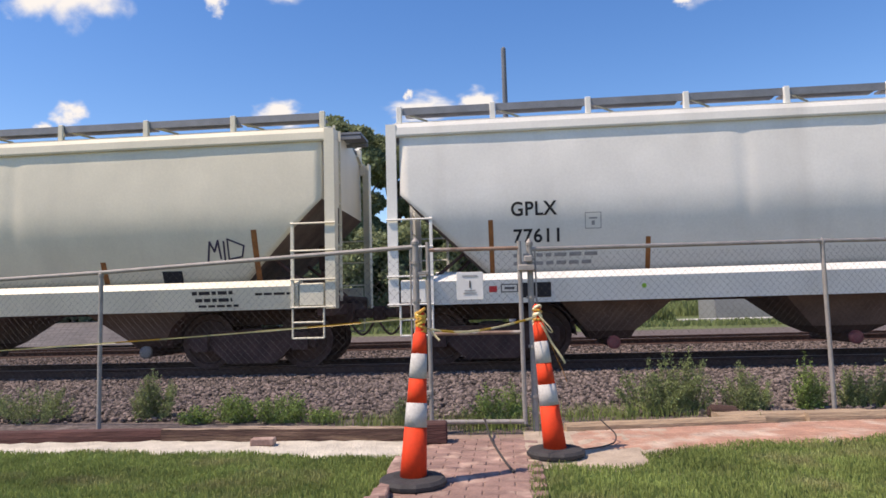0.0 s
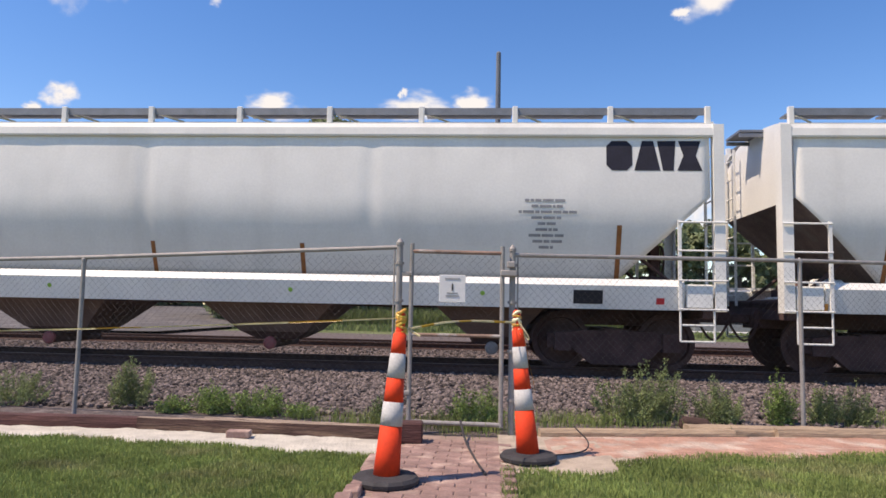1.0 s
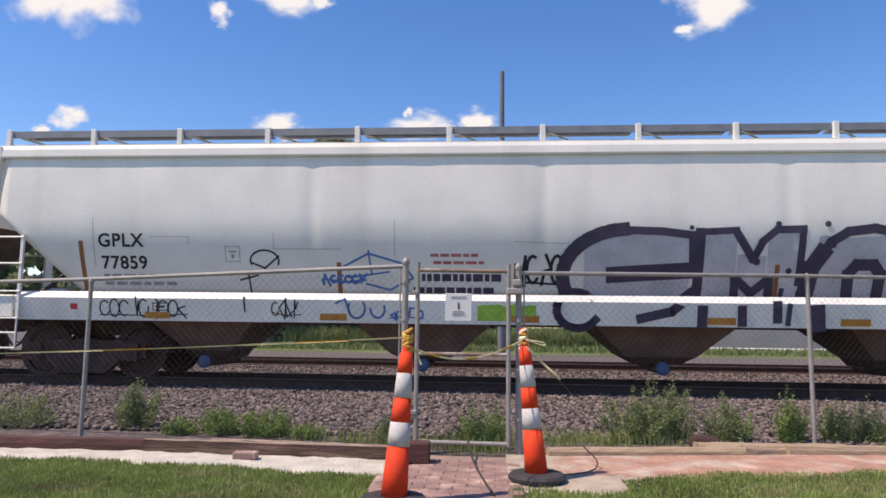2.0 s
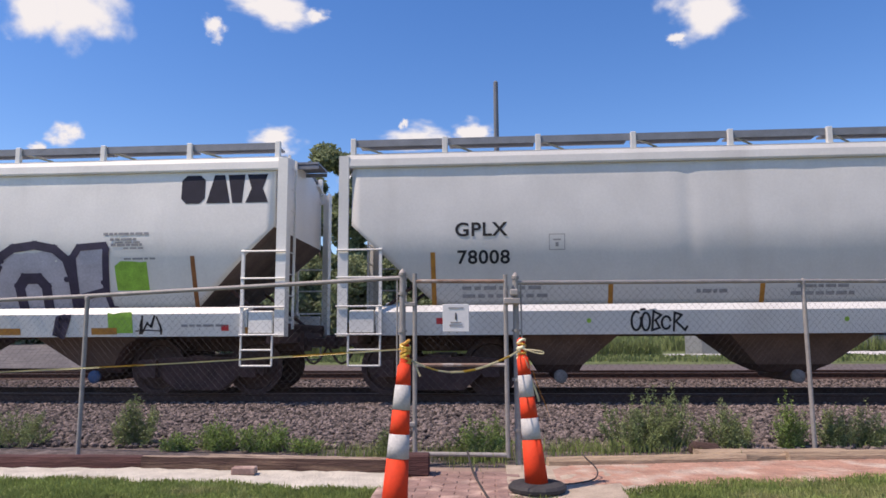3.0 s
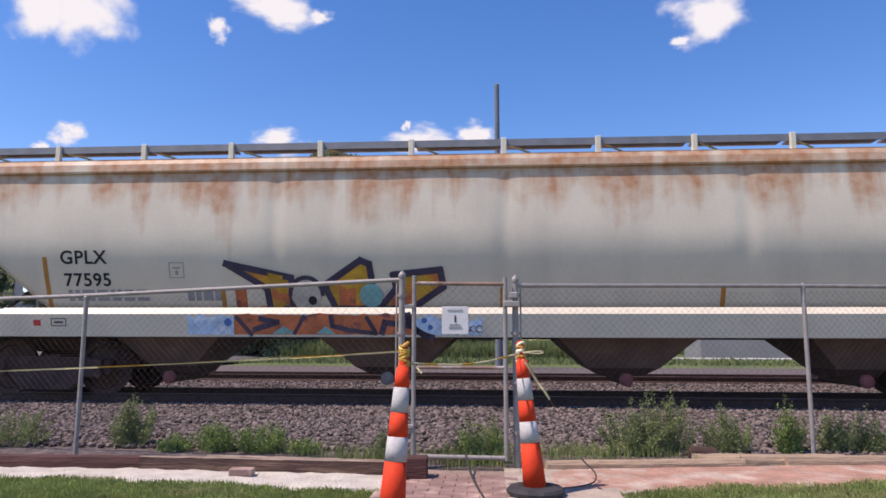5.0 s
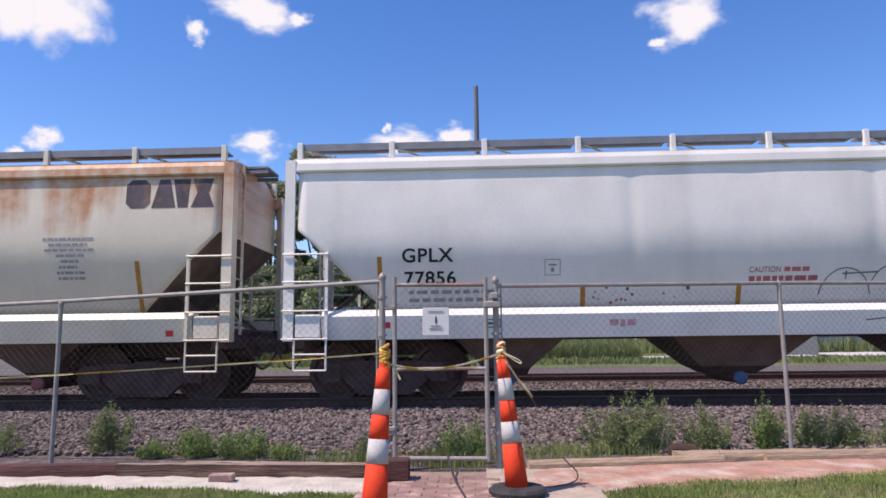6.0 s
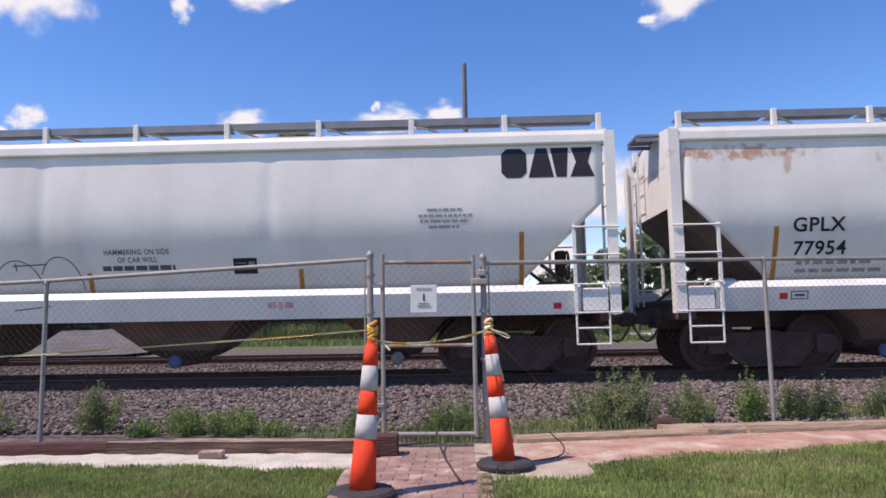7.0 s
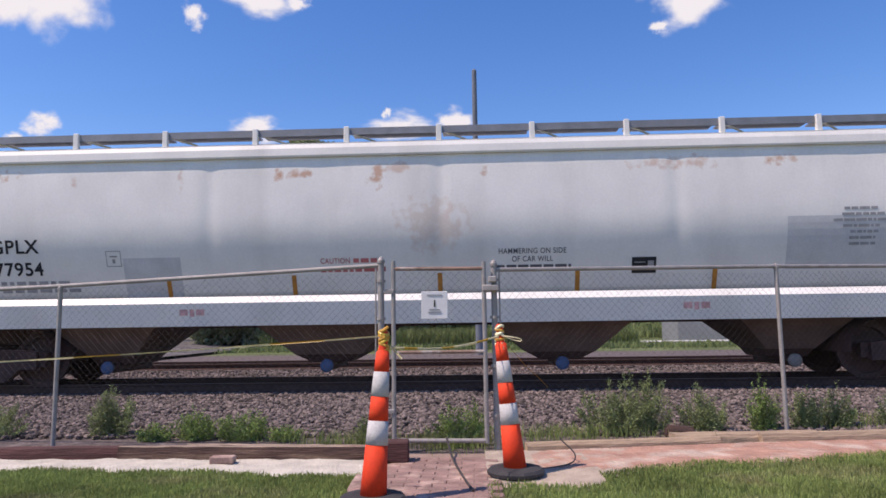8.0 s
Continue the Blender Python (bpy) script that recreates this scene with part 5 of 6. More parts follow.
    timber("landscape_timber", (-7.2, 5.99, 0), (-3.14, 6.14, 0), 0.16, 0.095, TIMBER_DARK, "dark red-brown landscape timber edging the gravel", 1)
    timber("landscape_timber", (-3.12, 6.09, 0), (-0.80, 6.02, 0), 0.11, 0.105, TIMBER_WORN, "weathered split landscape timber edging the gravel", 2)
    timber("landscape_timber", (-2.6, 6.29, 0), (-0.85, 6.18, 0), 0.09, 0.085, TIMBER_WORN, "weathered split landscape timber edging the gravel", 3)
    timber("edging_board", (0.48, 6.45, 0), (2.3, 6.72, 0), 0.12, 0.055, BOARD_TAN, "tan weathered board edging the brick walk", 4)
    timber("edging_board", (1.9, 6.80, 0), (3.3, 6.92, 0), 0.20, 0.07, BOARD_TAN, "tan weathered board edging the brick walk", 5)
    timber("edging_board", (2.7, 6.76, 0), (6.5, 7.25, 0), 0.12, 0.075, BOARD_TAN, "tan weathered board edging the brick walk", 6)
    blk = part("timber_block", bevelled_box(-0.14, 0.14, -0.09, 0.09, 0, 0.17, 0.012), TIMBER_DARK)
    blk.matrix_basis = pose(-0.68, 5.90, 0.0, 0, 0, 4)
    tagged(blk, "dark sawn timber block beside the brick path", "timber block")
    lb = part("loose_brick", bevelled_box(-0.10, 0.10, -0.05, 0.05, 0, 0.06, 0.008), BRICK)
    lb.matrix_basis = pose(-2.1, 5.82, 0.006, 0, 0, 5)
    tagged(lb, "single red brick on the limestone strip", "brick")
    st = part("broken_stone", bevelled_box(-0.15, 0.15, -0.07, 0.07, -0.02, 0.12, 0.04), TIMBER_WORN)
    st.matrix_basis = pose(2.02, 6.98, 0.0, 4, 6, 8)
    tagged(st, "reddish broken stone behind the brick walk", "stone")


def blades(name, spots, label, h0, h1, mat=None, width=0.0030):
    """Grass as narrow bent blades, one island each."""
    rng = np.random.default_rng(len(name) + len(spots))
    p = np.array(spots)
    n = len(p)
    a = rng.uniform(0, 6.283, n)
    h = rng.uniform(h0, h1, n)
    lean = rng.uniform(0.1, 0.75, n) * h
    la = rng.uniform(0, 6.283, n)
    w = width * rng.uniform(0.6, 1.4, n)
    dx, dy = np.cos(a) * w, np.sin(a) * w
    lx, ly = np.cos(la) * lean, np.sin(la) * lean
    z0 = np.zeros(n) - 0.01
    v = np.stack([np.stack([p[:, 0] - dx, p[:, 1] - dy, z0], 1), np.stack([p[:, 0] + dx, p[:, 1] + dy, z0], 1),
                  np.stack([p[:, 0] + dx * 0.7 + lx * 0.35, p[:, 1] + dy * 0.7 + ly * 0.35, h * 0.6], 1), np.stack([p[:, 0] - dx * 0.7 + lx * 0.35, p[:, 1] - dy * 0.7 + ly * 0.35, h * 0.6], 1),
                  np.stack([p[:, 0] + lx, p[:, 1] + ly, h], 1)], 1).reshape(-1, 3)
    k = np.arange(n)[:, None] * 5
    quads = (k + np.array([0, 1, 2, 3])).tolist()
    tris = (k + np.array([3, 2, 4])).tolist()
    me = bpy.data.meshes.new(name)
    me.from_pydata(v.tolist(), [], quads + tris)
    me.materials.append(mat or GRASS)
    return tagged(new(name, me), label, "grass", kind="stuff")


def make_lawn():
    rng = random.Random(7)
    spots = []
    while len(spots) < 105000:
        x, y = rng.uniform(-6.0, -0.80), rng.uniform(3.3, 5.75)
        if y < lime_front(x) - 0.02 + rng.gauss(0, 0.03) and (x < -0.86 or rng.random() < 0.2) and noise.noise(Vector((x * 2.2, y * 2.2, 0))) > rng.uniform(-1.0, -0.1):
            spots.append((x, y))
    blades("lawn_grass", spots, "sunlit mown lawn grass", 0.008, 0.029)
    spots = []
    while len(spots) < 105000:
        x, y = rng.uniform(0.10, 5.6), rng.uniform(3.3, 6.9)
        if y < walk_front(x) + rng.gauss(0, 0.035) and (x > 0.24 or rng.random() < 0.45) and noise.noise(Vector((x * 2.2, y * 2.2, 5))) > rng.uniform(-1.0, -0.1):
            spots.append((x, y))
    blades("lawn_grass", spots, "sunlit lawn grass beside the brick walk", 0.010, 0.038)
    spots = [(rng.gauss(0.9, 0.5), rng.gauss(7.15, 0.18)) for _ in range(800)] + [(rng.gauss(-0.2, 0.25), rng.gauss(6.75, 0.2)) for _ in range(900)] + [(rng.uniform(3.6, 6), rng.gauss(7.9, 0.2)) for _ in range(1200)] + [(rng.gauss(-1.2, 0.3), rng.gauss(6.8, 0.1)) for _ in range(500)]
    blades("verge_grass", spots, "rough grass along the foot of the fence", 0.04, 0.16)
    spots = [(rng.uniform(-12.5, 45), rng.uniform(32.5, 39)) for _ in range(15000)]
    blades("meadow_grass", spots, "tall meadow grass beyond the tracks", 0.05, 0.28, MEADOW_BLADE, 0.035)
    spots = [(rng.uniform(-12.5, 9.4), rng.uniform(39.6, 42.2)) for _ in range(16000)]
    blades("meadow_grass", spots, "tall uncut grass in front of the trees", 0.45, 1.25, MEADOW_BLADE, 0.022)
    spots = [(rng.uniform(-12.5, 70), rng.uniform(58, 76)) for _ in range(30000)]
    blades("meadow_grass", spots, "tall uncut grass at the far side of the meadow", 0.4, 1.5, MEADOW_BLADE, 0.05)


def weed(at, h, w, n, mat, label, seed, leaf=0.034, stems=16):
    """A feathery weed: many upright shoots of uneven height with narrow pointed leaves."""
    n, h, stems = int(n * 5.0), h * 1.12, int(stems * 2.6)
    r = random.Random(seed)
    plant = thing("weed_bush", label, "weed", "weeds along the ballast", at=Matrix.Translation(at))
    bm = bmesh.new()
    lines = []
    for _ in range(stems):
        a = r.uniform(0, math.tau)
        k = math.sqrt(r.random())
        tip = Vector((math.cos(a) * k * w * 0.52, math.sin(a) * k * w * 0.3, h * (1 - 0.5 * k * k) * r.choice((0.55, 0.75, 0.85, 1.0)) * r.uniform(0.85, 1.1)))
        root = Vector((tip.x * 0.5, tip.y * 0.5, -0.03))
        tube(bm, root, tip, 0.0035, 4, 0.001)
        lines.append((root, tip))
    part("stem", bm, LEAF, plant)
    vs, fs = [], []
    for i in range(n):
        root, tip = r.choice(lines)
        t = r.random() ** 0.75
        fat = 0.012 + 0.034 * (1 - t)
        p = root.lerp(tip, t) + Vector((r.gauss(0, fat), r.gauss(0, fat), r.gauss(0, 0.012)))
        p.z = max(p.z, 0.0)
        a, e = r.uniform(0, math.tau), r.uniform(0.0, 1.25)
        d = Vector((math.cos(a) * math.cos(e), math.sin(a) * math.cos(e), math.sin(e))) * leaf * r.uniform(0.6, 1.5) * (1.1 - 0.45 * t)
        sd = d.cross(Vector((r.uniform(-1, 1), r.uniform(-1, 1), 0.6))).normalized() * leaf * 0.17
        k = len(vs)
        vs += [p, p + d * 0.5 + sd, p + d, p + d * 0.5 - sd]
        fs.append((k, k + 1, k + 2, k + 3))
    me = bpy.data.meshes.new("leaves")
    me.from_pydata(vs, [], fs)
    me.materials.append(mat)
    lv = new("leaves", me)
    lv.parent = plant


def make_weeds():
    grey, green = "grey-green weed bush in the ballast", "bright green leafy weed in the ballast"
    for x, y, h, w, n, mat, lb in (
            (-3.93, 7.45, 0.50, 0.54, 1100, LEAF_GREY, grey), (-5.3, 7.4, 0.36, 1.0, 900, LEAF_GREY, grey), (-6.1, 7.6, 0.34, 0.8, 500, LEAF_GREY, grey),
            (-3.35, 7.2, 0.15, 0.40, 380, LEAF, green), (-2.95, 7.25, 0.30, 0.50, 700, LEAF, green), (-2.40, 7.2, 0.28, 0.60, 750, LEAF, green), (-1.95, 7.15, 0.15, 0.4, 300, LEAF, green),
            (-1.05, 6.85, 0.30, 0.22, 260, LEAF_GREY, grey), (-0.15, 6.85, 0.34, 0.66, 850, LEAF, green), (0.02, 7.05, 0.42, 0.2, 160, LEAF, green),
            (1.45, 7.45, 0.50, 0.85, 1300, LEAF_GREY, grey), (1.78, 7.5, 0.66, 0.65, 1200, LEAF_GREY, grey), (2.42, 7.5, 0.46, 0.52, 900, LEAF_GREY, grey),
            (3.06, 7.55, 0.54, 0.36, 600, LEAF, green), (3.55, 7.6, 0.44, 0.38, 650, LEAF_GREY, grey), (3.90, 7.65, 0.46, 0.34, 480, LEAF_GREY, grey), (4.6, 7.8, 0.4, 0.5, 500, LEAF_GREY, grey)):
        weed((x, y, -0.02), h, w, n, mat, lb, x, stems=16)


# ---- cones, tape, cords ----
TAPE_SAG = [(0.0, 0.05), (0.5, -0.05), (1.0, -0.03), (1.5, 0.09), (3.0, 0.11), (3.5, 0.09), (4.0, 0.09), (4.5, 0.03), (6.0, 0.06), (6.5, 0.03), (7.0, 0.05), (7.5, 0.05), (8.0, 0.04)]
TAPE_PIECES = []
TAPE_A, TAPE_B = Vector((-0.545, 4.66, 0.985)), Vector((0.21, 5.38, 1.035))


def tape_point(u, t):
    """A point of the tape between the two cones at time t: it billows up and sags."""
    sag = np.interp(t, [a for a, _ in TAPE_SAG], [b for _, b in TAPE_SAG])
    p = TAPE_A.lerp(TAPE_B, u)
    return p + Vector((0, -0.02 * math.sin(math.pi * u), -sag * 4 * u * (1 - u) * (1.15 - 0.3 * u) - 0.02 * math.sin(6.0 * u + 2.1 * t) * u * (1 - u)))


def tape_pose(a, b, twist):
    q = (b - a).to_track_quat("X", "Z").to_matrix().to_4x4()
    return Matrix.Translation(a) @ q @ pose(0, 0, 0, twist, 0, 0)


def strip(name, length, width, mat, parent=None, n=6, curl=0.0):
    bm = bmesh.new()
    rows = []
    for i in range(n + 1):
        x = length * i / n
        z = curl * math.sin(3.0 * i / n * math.pi) * length
        rows.append([bm.verts.new((x, y, z + dz)) for y, dz in ((-width / 2, -0.001), (0, 0.004), (width / 2, -0.001))])
    for a, b in zip(rows, rows[1:]):
        for k in range(2):
            bm.faces.new((a[k], b[k], b[k + 1], a[k + 1]))
    bmesh.ops.solidify(bm, geom=bm.faces[:], thickness=0.0015)
    return part(name, bm, mat, parent)


def make_tape():
    n = 9
    tape = thing("caution_tape", "yellow caution tape that sags between the two cones", "caution tape")
    for i in range(n):
        L = (tape_point((i + 1) / n, 1.5) - tape_point(i / n, 1.5)).length * 1.05
        TAPE_PIECES.append((strip("tape_piece", L, 0.017, TAPE if i % 3 == 1 else TAPE_PALE, tape), i / n, (i + 1) / n))
    # the long run to the left
    run = thing("caution_tape", "yellow caution tape stretched along the fence", "caution tape")
    a, b = Vector((-0.60, 4.62, 1.06)), Vector((-6.2, 5.75, 0.80))
    m = 14
    for i in range(m):
        p, q = [a.lerp(b, u) + Vector((0, 0, -0.10 * u * (1 - u))) for u in (i / m, (i + 1) / m)]
        o = strip("tape_piece", (q - p).length * 1.01, 0.012, TAPE if i % 4 == 1 else TAPE_PALE, run, 3)
        o.matrix_basis = tape_pose(p, q, 62 + 24 * math.sin(i * 1.3))
    # wraps round the cone necks
    for c, tilt in ((Vector((-0.580, 4.612, 1.03)), 0), (Vector((0.224, 5.413, 1.03)), 6)):
        wrap = thing("tape_wrap", "crumpled yellow tape wound round the cone top", "caution tape", "tape wraps", at=Matrix.Translation(c))
        for k in range(8):
            o = part("tape_turn", lathe(bmesh.new(), [(0.036, -0.010), (0.041, -0.004), (0.040, 0.006), (0.035, 0.011)], 10), (TAPE_WORN if k % 3 else TAPE) if tilt == 0 else (TAPE_PALE if k % 3 else TAPE_WORN), wrap)
            o.matrix_basis = pose(0, 0, -0.07 + k * 0.020, random.uniform(-42, 42), random.uniform(-42, 42), 0)
    # loose ends that flutter
    ends = []
    for c, L, w, mat in (((0.24, 5.37, 0.99), 0.36, 0.018, TAPE_PALE), ((-0.53, 4.64, 0.985), 0.12, 0.014, TAPE_PALE), ((0.27, 5.38, 0.97), 0.46, 0.003, TAPE_WORN)):
        e = strip("tape_end", L, w, mat, None, 8, 0.02)
        e.location = c
        tagged(e, "loose fluttering end of caution tape", "caution tape", "loose tape ends")
        ends.append(e)
    # a loop of tape that stands out from the knot
    bm = bmesh.new()
    rows = []
    for i in range(19):
        a = math.tau * i / 18
        x, z = 0.082 * (1 - math.cos(a)), 0.03 * math.sin(a) * (1 - math.cos(a)) * 0.8
        rows.append([bm.verts.new((x, y, z)) for y in (-0.005, 0.005)])
    for p, q in zip(rows, rows[1:]):
        bm.faces.new((p[0], q[0], q[1], p[1]))
    bmesh.ops.solidify(bm, geom=bm.faces[:], thickness=0.0015)
    loop = part("tape_loop", bm, TAPE_PALE)
    loop.location = (0.235, 5.37, 1.045)
    tagged(loop, "loop of yellow caution tape at the knot", "caution tape", "loose tape ends")
    ends.append(loop)
    return ends


def cord(name, pts, r, label):
    bm = bmesh.new()
    P = [Vector(p) for p in pts]
    fine = []
    for i in range(len(P) - 1):
        a, b, c, d = P[max(0, i - 1)], P[i], P[i + 1], P[min(len(P) - 1, i + 2)]
        for k in range(6):
            t = k / 6
            fine.append(0.5 * ((2 * b) + (c - a) * t + (2 * a - 5 * b + 4 * c - d) * t * t + (3 * b - a - 3 * c + d) * t ** 3))
    fine.append(P[-1])
    for a, b in zip(fine, fine[1:]):
        tube(bm, a, b, r, 6)
    tagged(part(name, bm, CORD), label, "cord")


# ---- beyond the tracks ----
def make_tree(at, height, spread, leaves, leaf, seed, label, low=0.22):
    r = random.Random(seed)
    rng = np.random.default_rng(seed)
    tree = thing("tree", label, "tree", "trees beyond the tracks", at=Matrix.Translation(at))
    bm = bmesh.new()
    tube(bm, (0, 0, -0.2), (0.1, 0, height * 0.45), height * 0.022, 8, height * 0.014)
    tube(bm, (0.1, 0, height * 0.45), (0.0, 0.1, height * 0.85), height * 0.014, 7, height * 0.004)
    clumps = []
    for k in range(38):
        a = r.uniform(0, math.tau)
        z = height * r.uniform(low, 0.97)
        u = (z / height - 0.2) / 0.8
        env = spread * (0.55 + 0.75 * math.sin(math.pi * min(1, u * 0.9 + 0.12))) * 0.62
        k2 = math.sqrt(r.random())
        tip = Vector((math.cos(a) * env * k2, math.sin(a) * env * k2, z))
        root = Vector((0, 0, height * r.uniform(0.15, 0.5)))
        if k < 13:
            tube(bm, root, tip, height * 0.008, 5, height * 0.002)
        clumps.append((tip, spread * r.uniform(0.16, 0.34)))
    part("trunk", bm, BARK, tree)
    per = leaves // len(clumps)
    vs = []
    for tip, rad in clumps:
        d = rng.normal(0, 1, (per, 3))
        d /= np.linalg.norm(d, axis=1)[:, None]
        p = np.array(tip) + d * rad * (rng.uniform(0.25, 1.0, (per, 1)) ** 0.5) * np.array([1, 1, 0.8])
        u = rng.normal(0, 1, (per, 3)); u /= np.linalg.norm(u, axis=1)[:, None]
        w = np.cross(u, rng.normal(0, 1, (per, 3))); w /= np.linalg.norm(w, axis=1)[:, None]
        s = leaf * rng.uniform(0.6, 1.4, (per, 1))
        vs.append(np.stack([p - u * s, p + w * s * 0.5, p + u * s, p - w * s * 0.5], 1))
    v = np.concatenate(vs).reshape(-1, 3)
    me = bpy.data.meshes.new("crown")
    me.from_pydata(v.tolist(), [], np.arange(len(v)).reshape(-1, 4).tolist())
    me.materials.append(TREE_LEAF)
    ob = new("crown", me)
    ob.parent = tree


def make_distance():
    def at(az, d):
        return (math.sin(radians(az)) * d, math.cos(radians(az)) * d, -0.1)
    for az, d, h, s, seed in ((-17.0, 50, 12.8, 3.6, 11), (-13.0, 47, 14.6, 3.4, 12), (-9.0, 48, 14.2, 3.3, 13), (-5.6, 46, 13.0, 2.7, 14), (-3.2, 46, 9.2, 2.4, 15), (-21.5, 52, 12, 3.6, 16)):
        make_tree(at(az, d), h, s * 1.15, 42000, 0.17, seed, "tall leafy green tree beyond the tracks", 0.14)
    for i, (az, d, h) in enumerate(((7.5, 85, 6.5), (9.5, 88, 7.5), (12.0, 86, 9.5), (14.5, 84, 11.5), (17.0, 86, 12.0), (19.5, 88, 11.5), (22.5, 90, 11), (26, 92, 10), (30, 92, 10))):
        make_tree(at(az, d), h, 3.6, 4200, 0.45, 30 + i, "distant leafy tree at the meadow's edge", 0.03)
    for i, (az, d, h) in enumerate(((-1.6, 45, 3.0), (-3.4, 44, 4.4), (-5.0, 45, 5.0), (-7.0, 44, 4.6), (-9.4, 45, 4.2), (-12, 44, 4.4), (-14.6, 45, 4.0), (-17.4, 44, 4.2), (-20.5, 46, 4.0))):
        make_tree(at(az, d), h * 1.45, 3.2, 12000, 0.15, 50 + i, "low leafy shrub under the trees", 0.03)
    for i, (az, h) in enumerate(((-24.5, 10), (-28, 9), (-32, 9.5), (-36, 9))):
        make_tree(at(az, 78), h, 5.0, 9000, 0.36, 70 + i, "distant leafy tree behind the gravel lot", 0.05)
    # utility pole
    p = thing("utility_pole", "weathered grey wooden utility pole", "utility pole", at=pose(0.24, 30.0, -0.1))
    bm = bmesh.new()
    lathe(bm, [(0.16, 0), (0.13, 6), (0.105, 12.78), (0.06, 12.84)], 12)
    part("shaft", bm, POLE_WOOD, p)
    # grey shed with a concrete apron
    shed = thing("shed", "low grey metal shed behind a concrete apron", "shed", at=pose(17.5, 46, -0.1, 0, 0, -6))
    part("wall", bevelled_box(-4.5, 3.5, -3, 3, 0, 2.2, 0.03), METAL_WALL, shed)
    bm = bmesh.new()
    v = [bm.verts.new(c) for c in ((-4.7, -3.2, 2.2), (3.7, -3.2, 2.2), (3.7, 3.2, 2.2), (-4.7, 3.2, 2.2), (-4.7, 0, 3.0), (3.7, 0, 3.0))]
    for f in ((0, 1, 5, 4), (3, 4, 5, 2), (0, 4, 3), (1, 2, 5), (0, 3, 2, 1)):
        bm.faces.new([v[i] for i in f])
    part("roof", bm, METAL_WALL, shed)
    ap = part("concrete_apron", bevelled_box(9.6, 19.0, 39.3, 40.6, -0.3, 0.16, 0.03), CONCRETE)
    tagged(ap, "pale concrete apron in the meadow", "pavement", kind="structure")
    wall = thing("low_wall", "long low concrete wall with a pale coping", "wall", at=pose(27.5, 60, -0.1))
    part("wall_face", bevelled_box(0.0, 14.0, 0.0, 0.4, 0, 1.62, 0.02), METAL_WALL, wall)
    part("coping", bevelled_box(-0.2, 14.2, -0.12, 0.52, 1.62, 1.86, 0.03), CONCRETE, wall, "pale concrete coping")
    part("pier", bevelled_box(0.4, 1.3, -0.25, 0.0, 0, 1.62, 0.03), CONCRETE, wall, "pale concrete pier")
    lane = part("concrete_lane", grid(steps(22.5, 44, 0.7), steps(42, 52, 0.7), lambda x, y: 0.03 + 0.05 * noise.noise(Vector((x, y, 0)))), CONCRETE)
    tagged(lane, "pale broken concrete lane beside the meadow", "pavement", kind="structure")
    lot = part("gravel_lot", grid(steps(-90, -13, 2), steps(26, 75, 2), lambda x, y: 0.03 + 0.022 * max(0.0, y - 30) * min(1.0, max(0.0, (-13 - x) / 5)) + 0.03 * noise.noise(Vector((x * 0.7, y * 0.7, 0)))), LOT)
    tagged(lot, "bare gravel lot beyond the tracks", "gravel lot", kind="structure")


CLOUDS = []
SKY_CLOUDS = [(-33.2, 24.3, 5.8, 5.4), (-36.4, 24.0, 4.6, 4.9), (-18.5, 26.3, 6.5, 3.0), (-15.1, 26.0, 2.2, 1.3), (-23.5, 24.3, 1.7, 1.7),
              (18.1, 25.2, 5.7, 4.1), (15.8, 23.3, 1.5, 0.9), (-33.9, 15.0, 2.4, 1.7), (-35.6, 13.9, 1.3, 0.8), (-18.2, 16.2, 4.1, 2.3),
              (-6.4, 16.7, 6.2, 2.1), (-1.6, 17.2, 3.5, 2.0), (-7.5, 17.8, 0.8, 0.8), (3.6, 9.6, 5.5, 5.0), (3.9, 6.0, 6.5, 5.5),
              (7.6, 9.8, 6.0, 6.0), (7.0, 5.5, 6.5, 5.0), (12.2, 10.5, 6.0, 6.5), (15.5, 8.3, 5.5, 5.0),
              (-11.0, 13.5, 3.5, 2.5)]


def make_cloud(az, el, w, h, seed, d=1500.0):
    """A cumulus cloud far off, as a ragged-edged billow. Sizes in degrees."""
    r = random.Random(seed)
    u = d * math.radians(1)
    bm = bmesh.new()
    centre = bm.verts.new((0, -0.15, 0))
    rings = []
    ph = [r.uniform(0, math.tau) for _ in range(3)]
    for k in (0.4, 0.75, 1.0):
        ring = []
        for i in range(28):
            a = math.tau * i / 28
            q = k * (1.0 + 0.10 * math.sin(3 * a + ph[0]) + 0.07 * math.sin(5 * a + ph[1]) + 0.05 * math.sin(9 * a + ph[2]))
            ring.append(bm.verts.new((q * math.cos(a), -0.15 * (1 - k), q * math.sin(a))))
        rings.append(ring)
    for i in range(28):
        j = (i + 1) % 28
        bm.faces.new((centre, rings[0][i], rings[0][j]))
        for a, b in zip(rings, rings[1:]):
            bm.faces.new((a[i], b[i], b[j], a[j]))
    ob = part("cloud", bm, CLOUD)
    pos = Vector((math.sin(radians(az)) * math.cos(radians(el)), math.cos(radians(az)) * math.cos(radians(el)), math.sin(radians(el)))) * d
    ob.matrix_basis = Matrix.Translation(pos) @ Matrix.Rotation(-radians(az), 4, "Z") @ Matrix.Rotation(radians(el), 4, "X")
    m = ob.matrix_basis.copy()
    ob.scale = (w * u * 0.76, w * u * 0.3, h * u * 0.80)
    ob.visible_shadow = False
    tagged(ob, "small white fair-weather cumulus cloud", "cloud", "clouds", "structure")
    CLOUDS.append((ob, m))


def make_clouds():
    for i, c in enumerate(SKY_CLOUDS):
        make_cloud(*c, seed=80 + i)


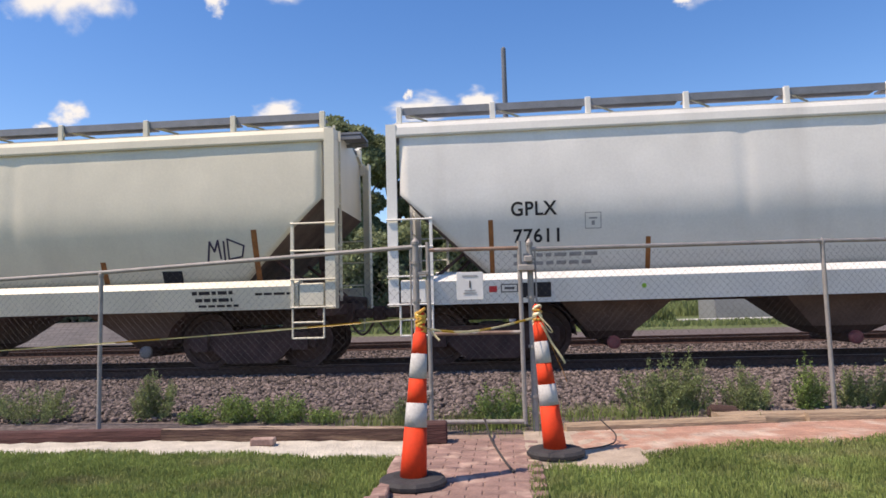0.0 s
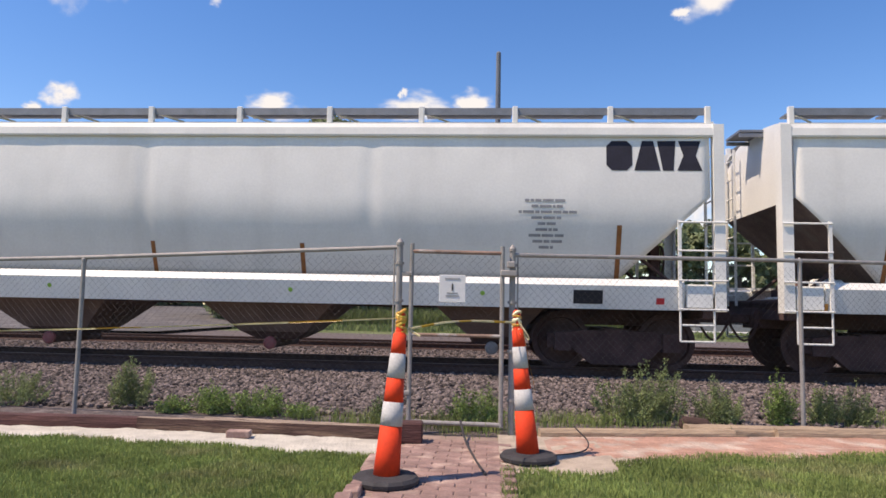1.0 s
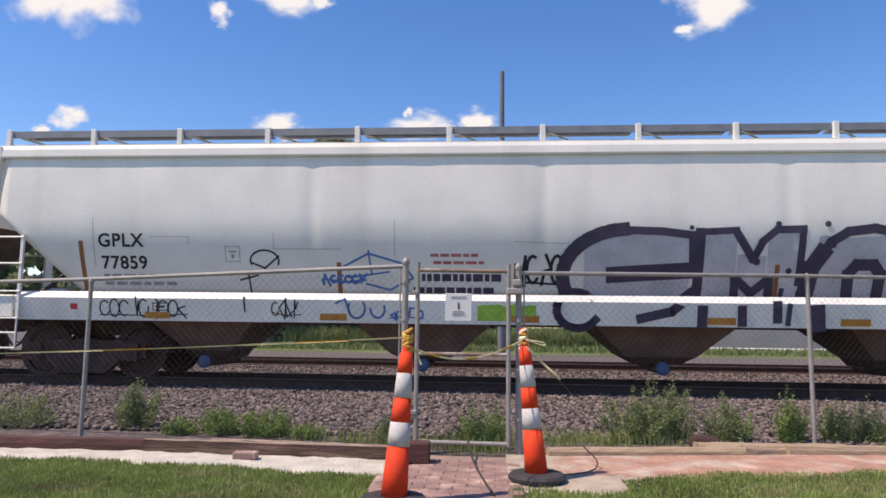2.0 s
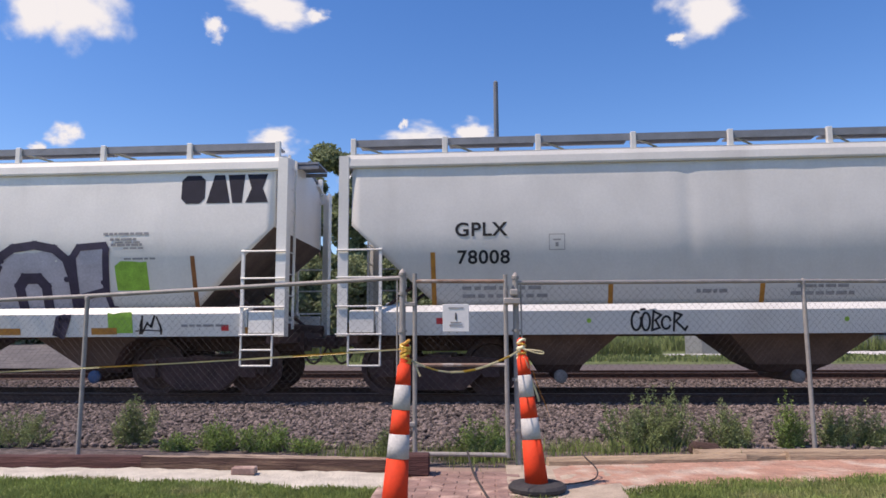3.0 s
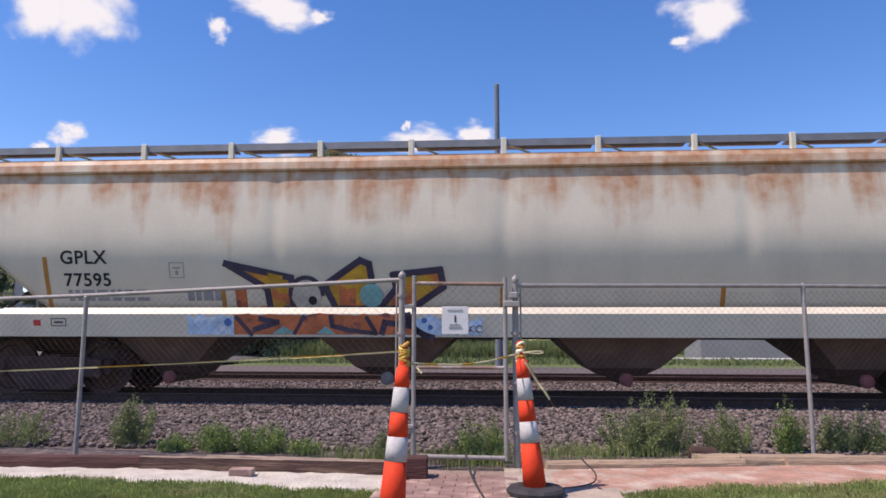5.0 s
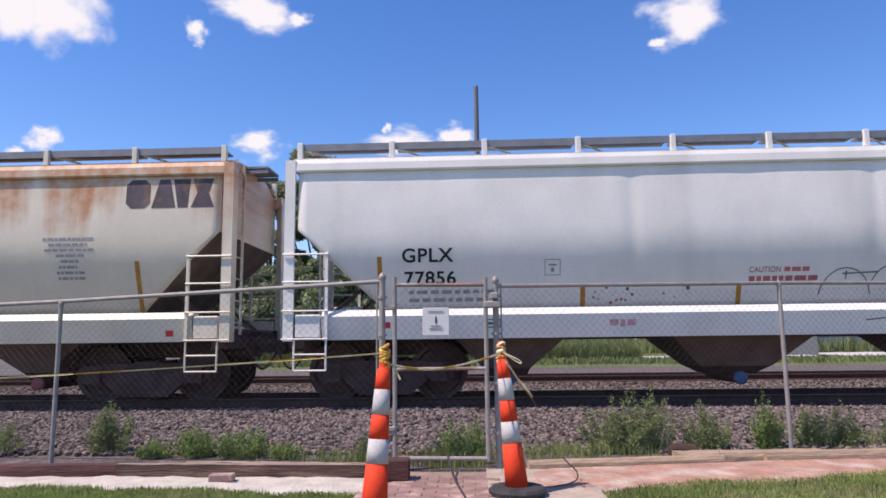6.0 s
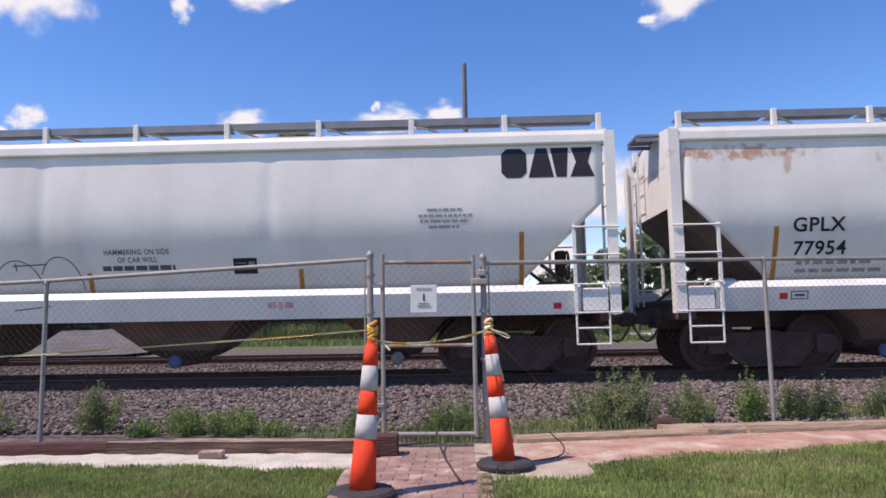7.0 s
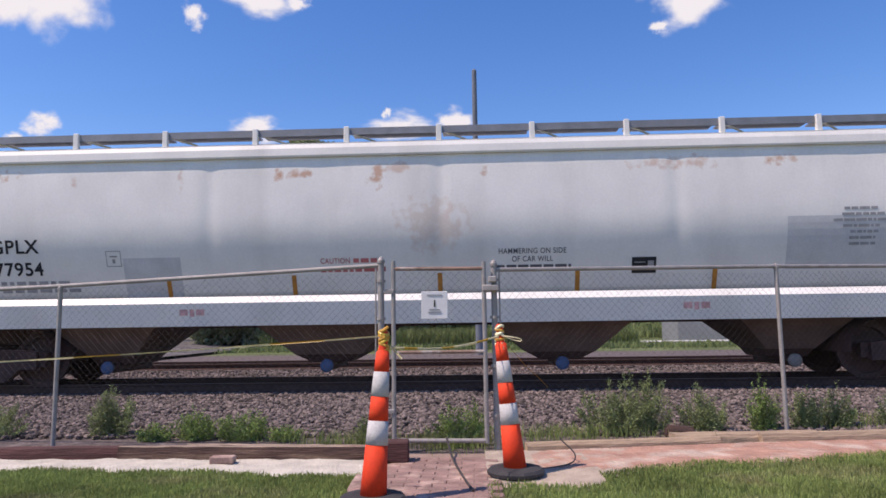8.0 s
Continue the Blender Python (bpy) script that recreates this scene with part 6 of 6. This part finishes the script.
make_train()
make_ground()
make_fence()
make_cone((-0.64, 4.50, 0.0), (-0.575, 4.62, 1.13), "orange and white work cone wrapped with yellow tape")
make_cone((0.32, 5.34, 0.0), (0.215, 5.42, 1.16), "orange and white work cone leaning by the gate post")
LOOSE = make_tape()
cord("black_cord", ((-0.24, 6.34, 0.12), (-0.17, 5.8, 0.04), (-0.07, 5.2, 0.012), (0.0, 4.8, 0.012)), 0.010, "thin black cord lying on the brick path")
cord("black_cord", ((0.5, 5.42, 0.03), (0.66, 5.55, 0.02), (0.80, 5.72, 0.02), (0.83, 5.82, 0.07), (0.76, 5.9, 0.14), (0.73, 5.93, 0.17)), 0.006, "stiff black cord end by the cone")
make_distance()
make_clouds()
make_weeds()
make_lawn()
make_yard()
make_rails()
make_ballast()


# how far each loose end hangs below the level, in degrees, at the tape's times
DROOP = ((60, 80, 80, 33, 72, 65, 14, 57, 53, 88, 76, 49, 80), (40, 30, 20, 55, 60, 50, 40, 30, 55, 70, 30, 25, 40),
         (70, 60, 78, 40, 70, 70, 62, 60, 58, 55, 47, 52, 46), (55, 45, 60, 15, 10, -10, -15, -15, 30, -5, 25, -12, 15))


def motions():
    for i, car in enumerate(CARS):
        walk(car, [(t, pose(x + PITCH * (i - 1), TRACK_Y, 0)) for t, x in TRAIN])
    # wheels roll without slipping
    times = [k / FPS for k in range(0, 241)]
    turn = [-math.degrees((np.interp(t, [a for a, _ in TRAIN], [b for _, b in TRAIN])) / 0.457) for t in times]
    for car in CARS:
        for truck in car.children:
            if truck.name.startswith("truck"):
                for ws in truck.children:
                    if ws.name.startswith("wheelset"):
                        x, y, z = ws.location
                        walk(ws, [(t, pose(x, y, z, 0, -a, 0)) for t, a in zip(times, turn)])
    for t_ob, u0, u1 in TAPE_PIECES:
        walk(t_ob, [(t, tape_pose(tape_point(u0, t), tape_point(u1, t), 65 + 20 * math.sin(u0 * 9 + t))) for t in [k * 0.25 for k in range(33)]])
    for k, e in enumerate(LOOSE):
        p = e.location.copy()
        rows = []
        for i, (t, _) in enumerate(TAPE_SAG):
            rows.append((t, pose(p.x, p.y, p.z, 70, DROOP[k][i], (4, -40, 2, 0)[k] + 6 * math.sin(2.3 * t + k))))
        walk(e, rows)
    for c, m in CLOUDS:
        walk(c, [(0.0, m @ Matrix.Translation((-7.5, 0, 0))), (8.0, m @ Matrix.Translation((7.5, 0, 0)))])


motions()
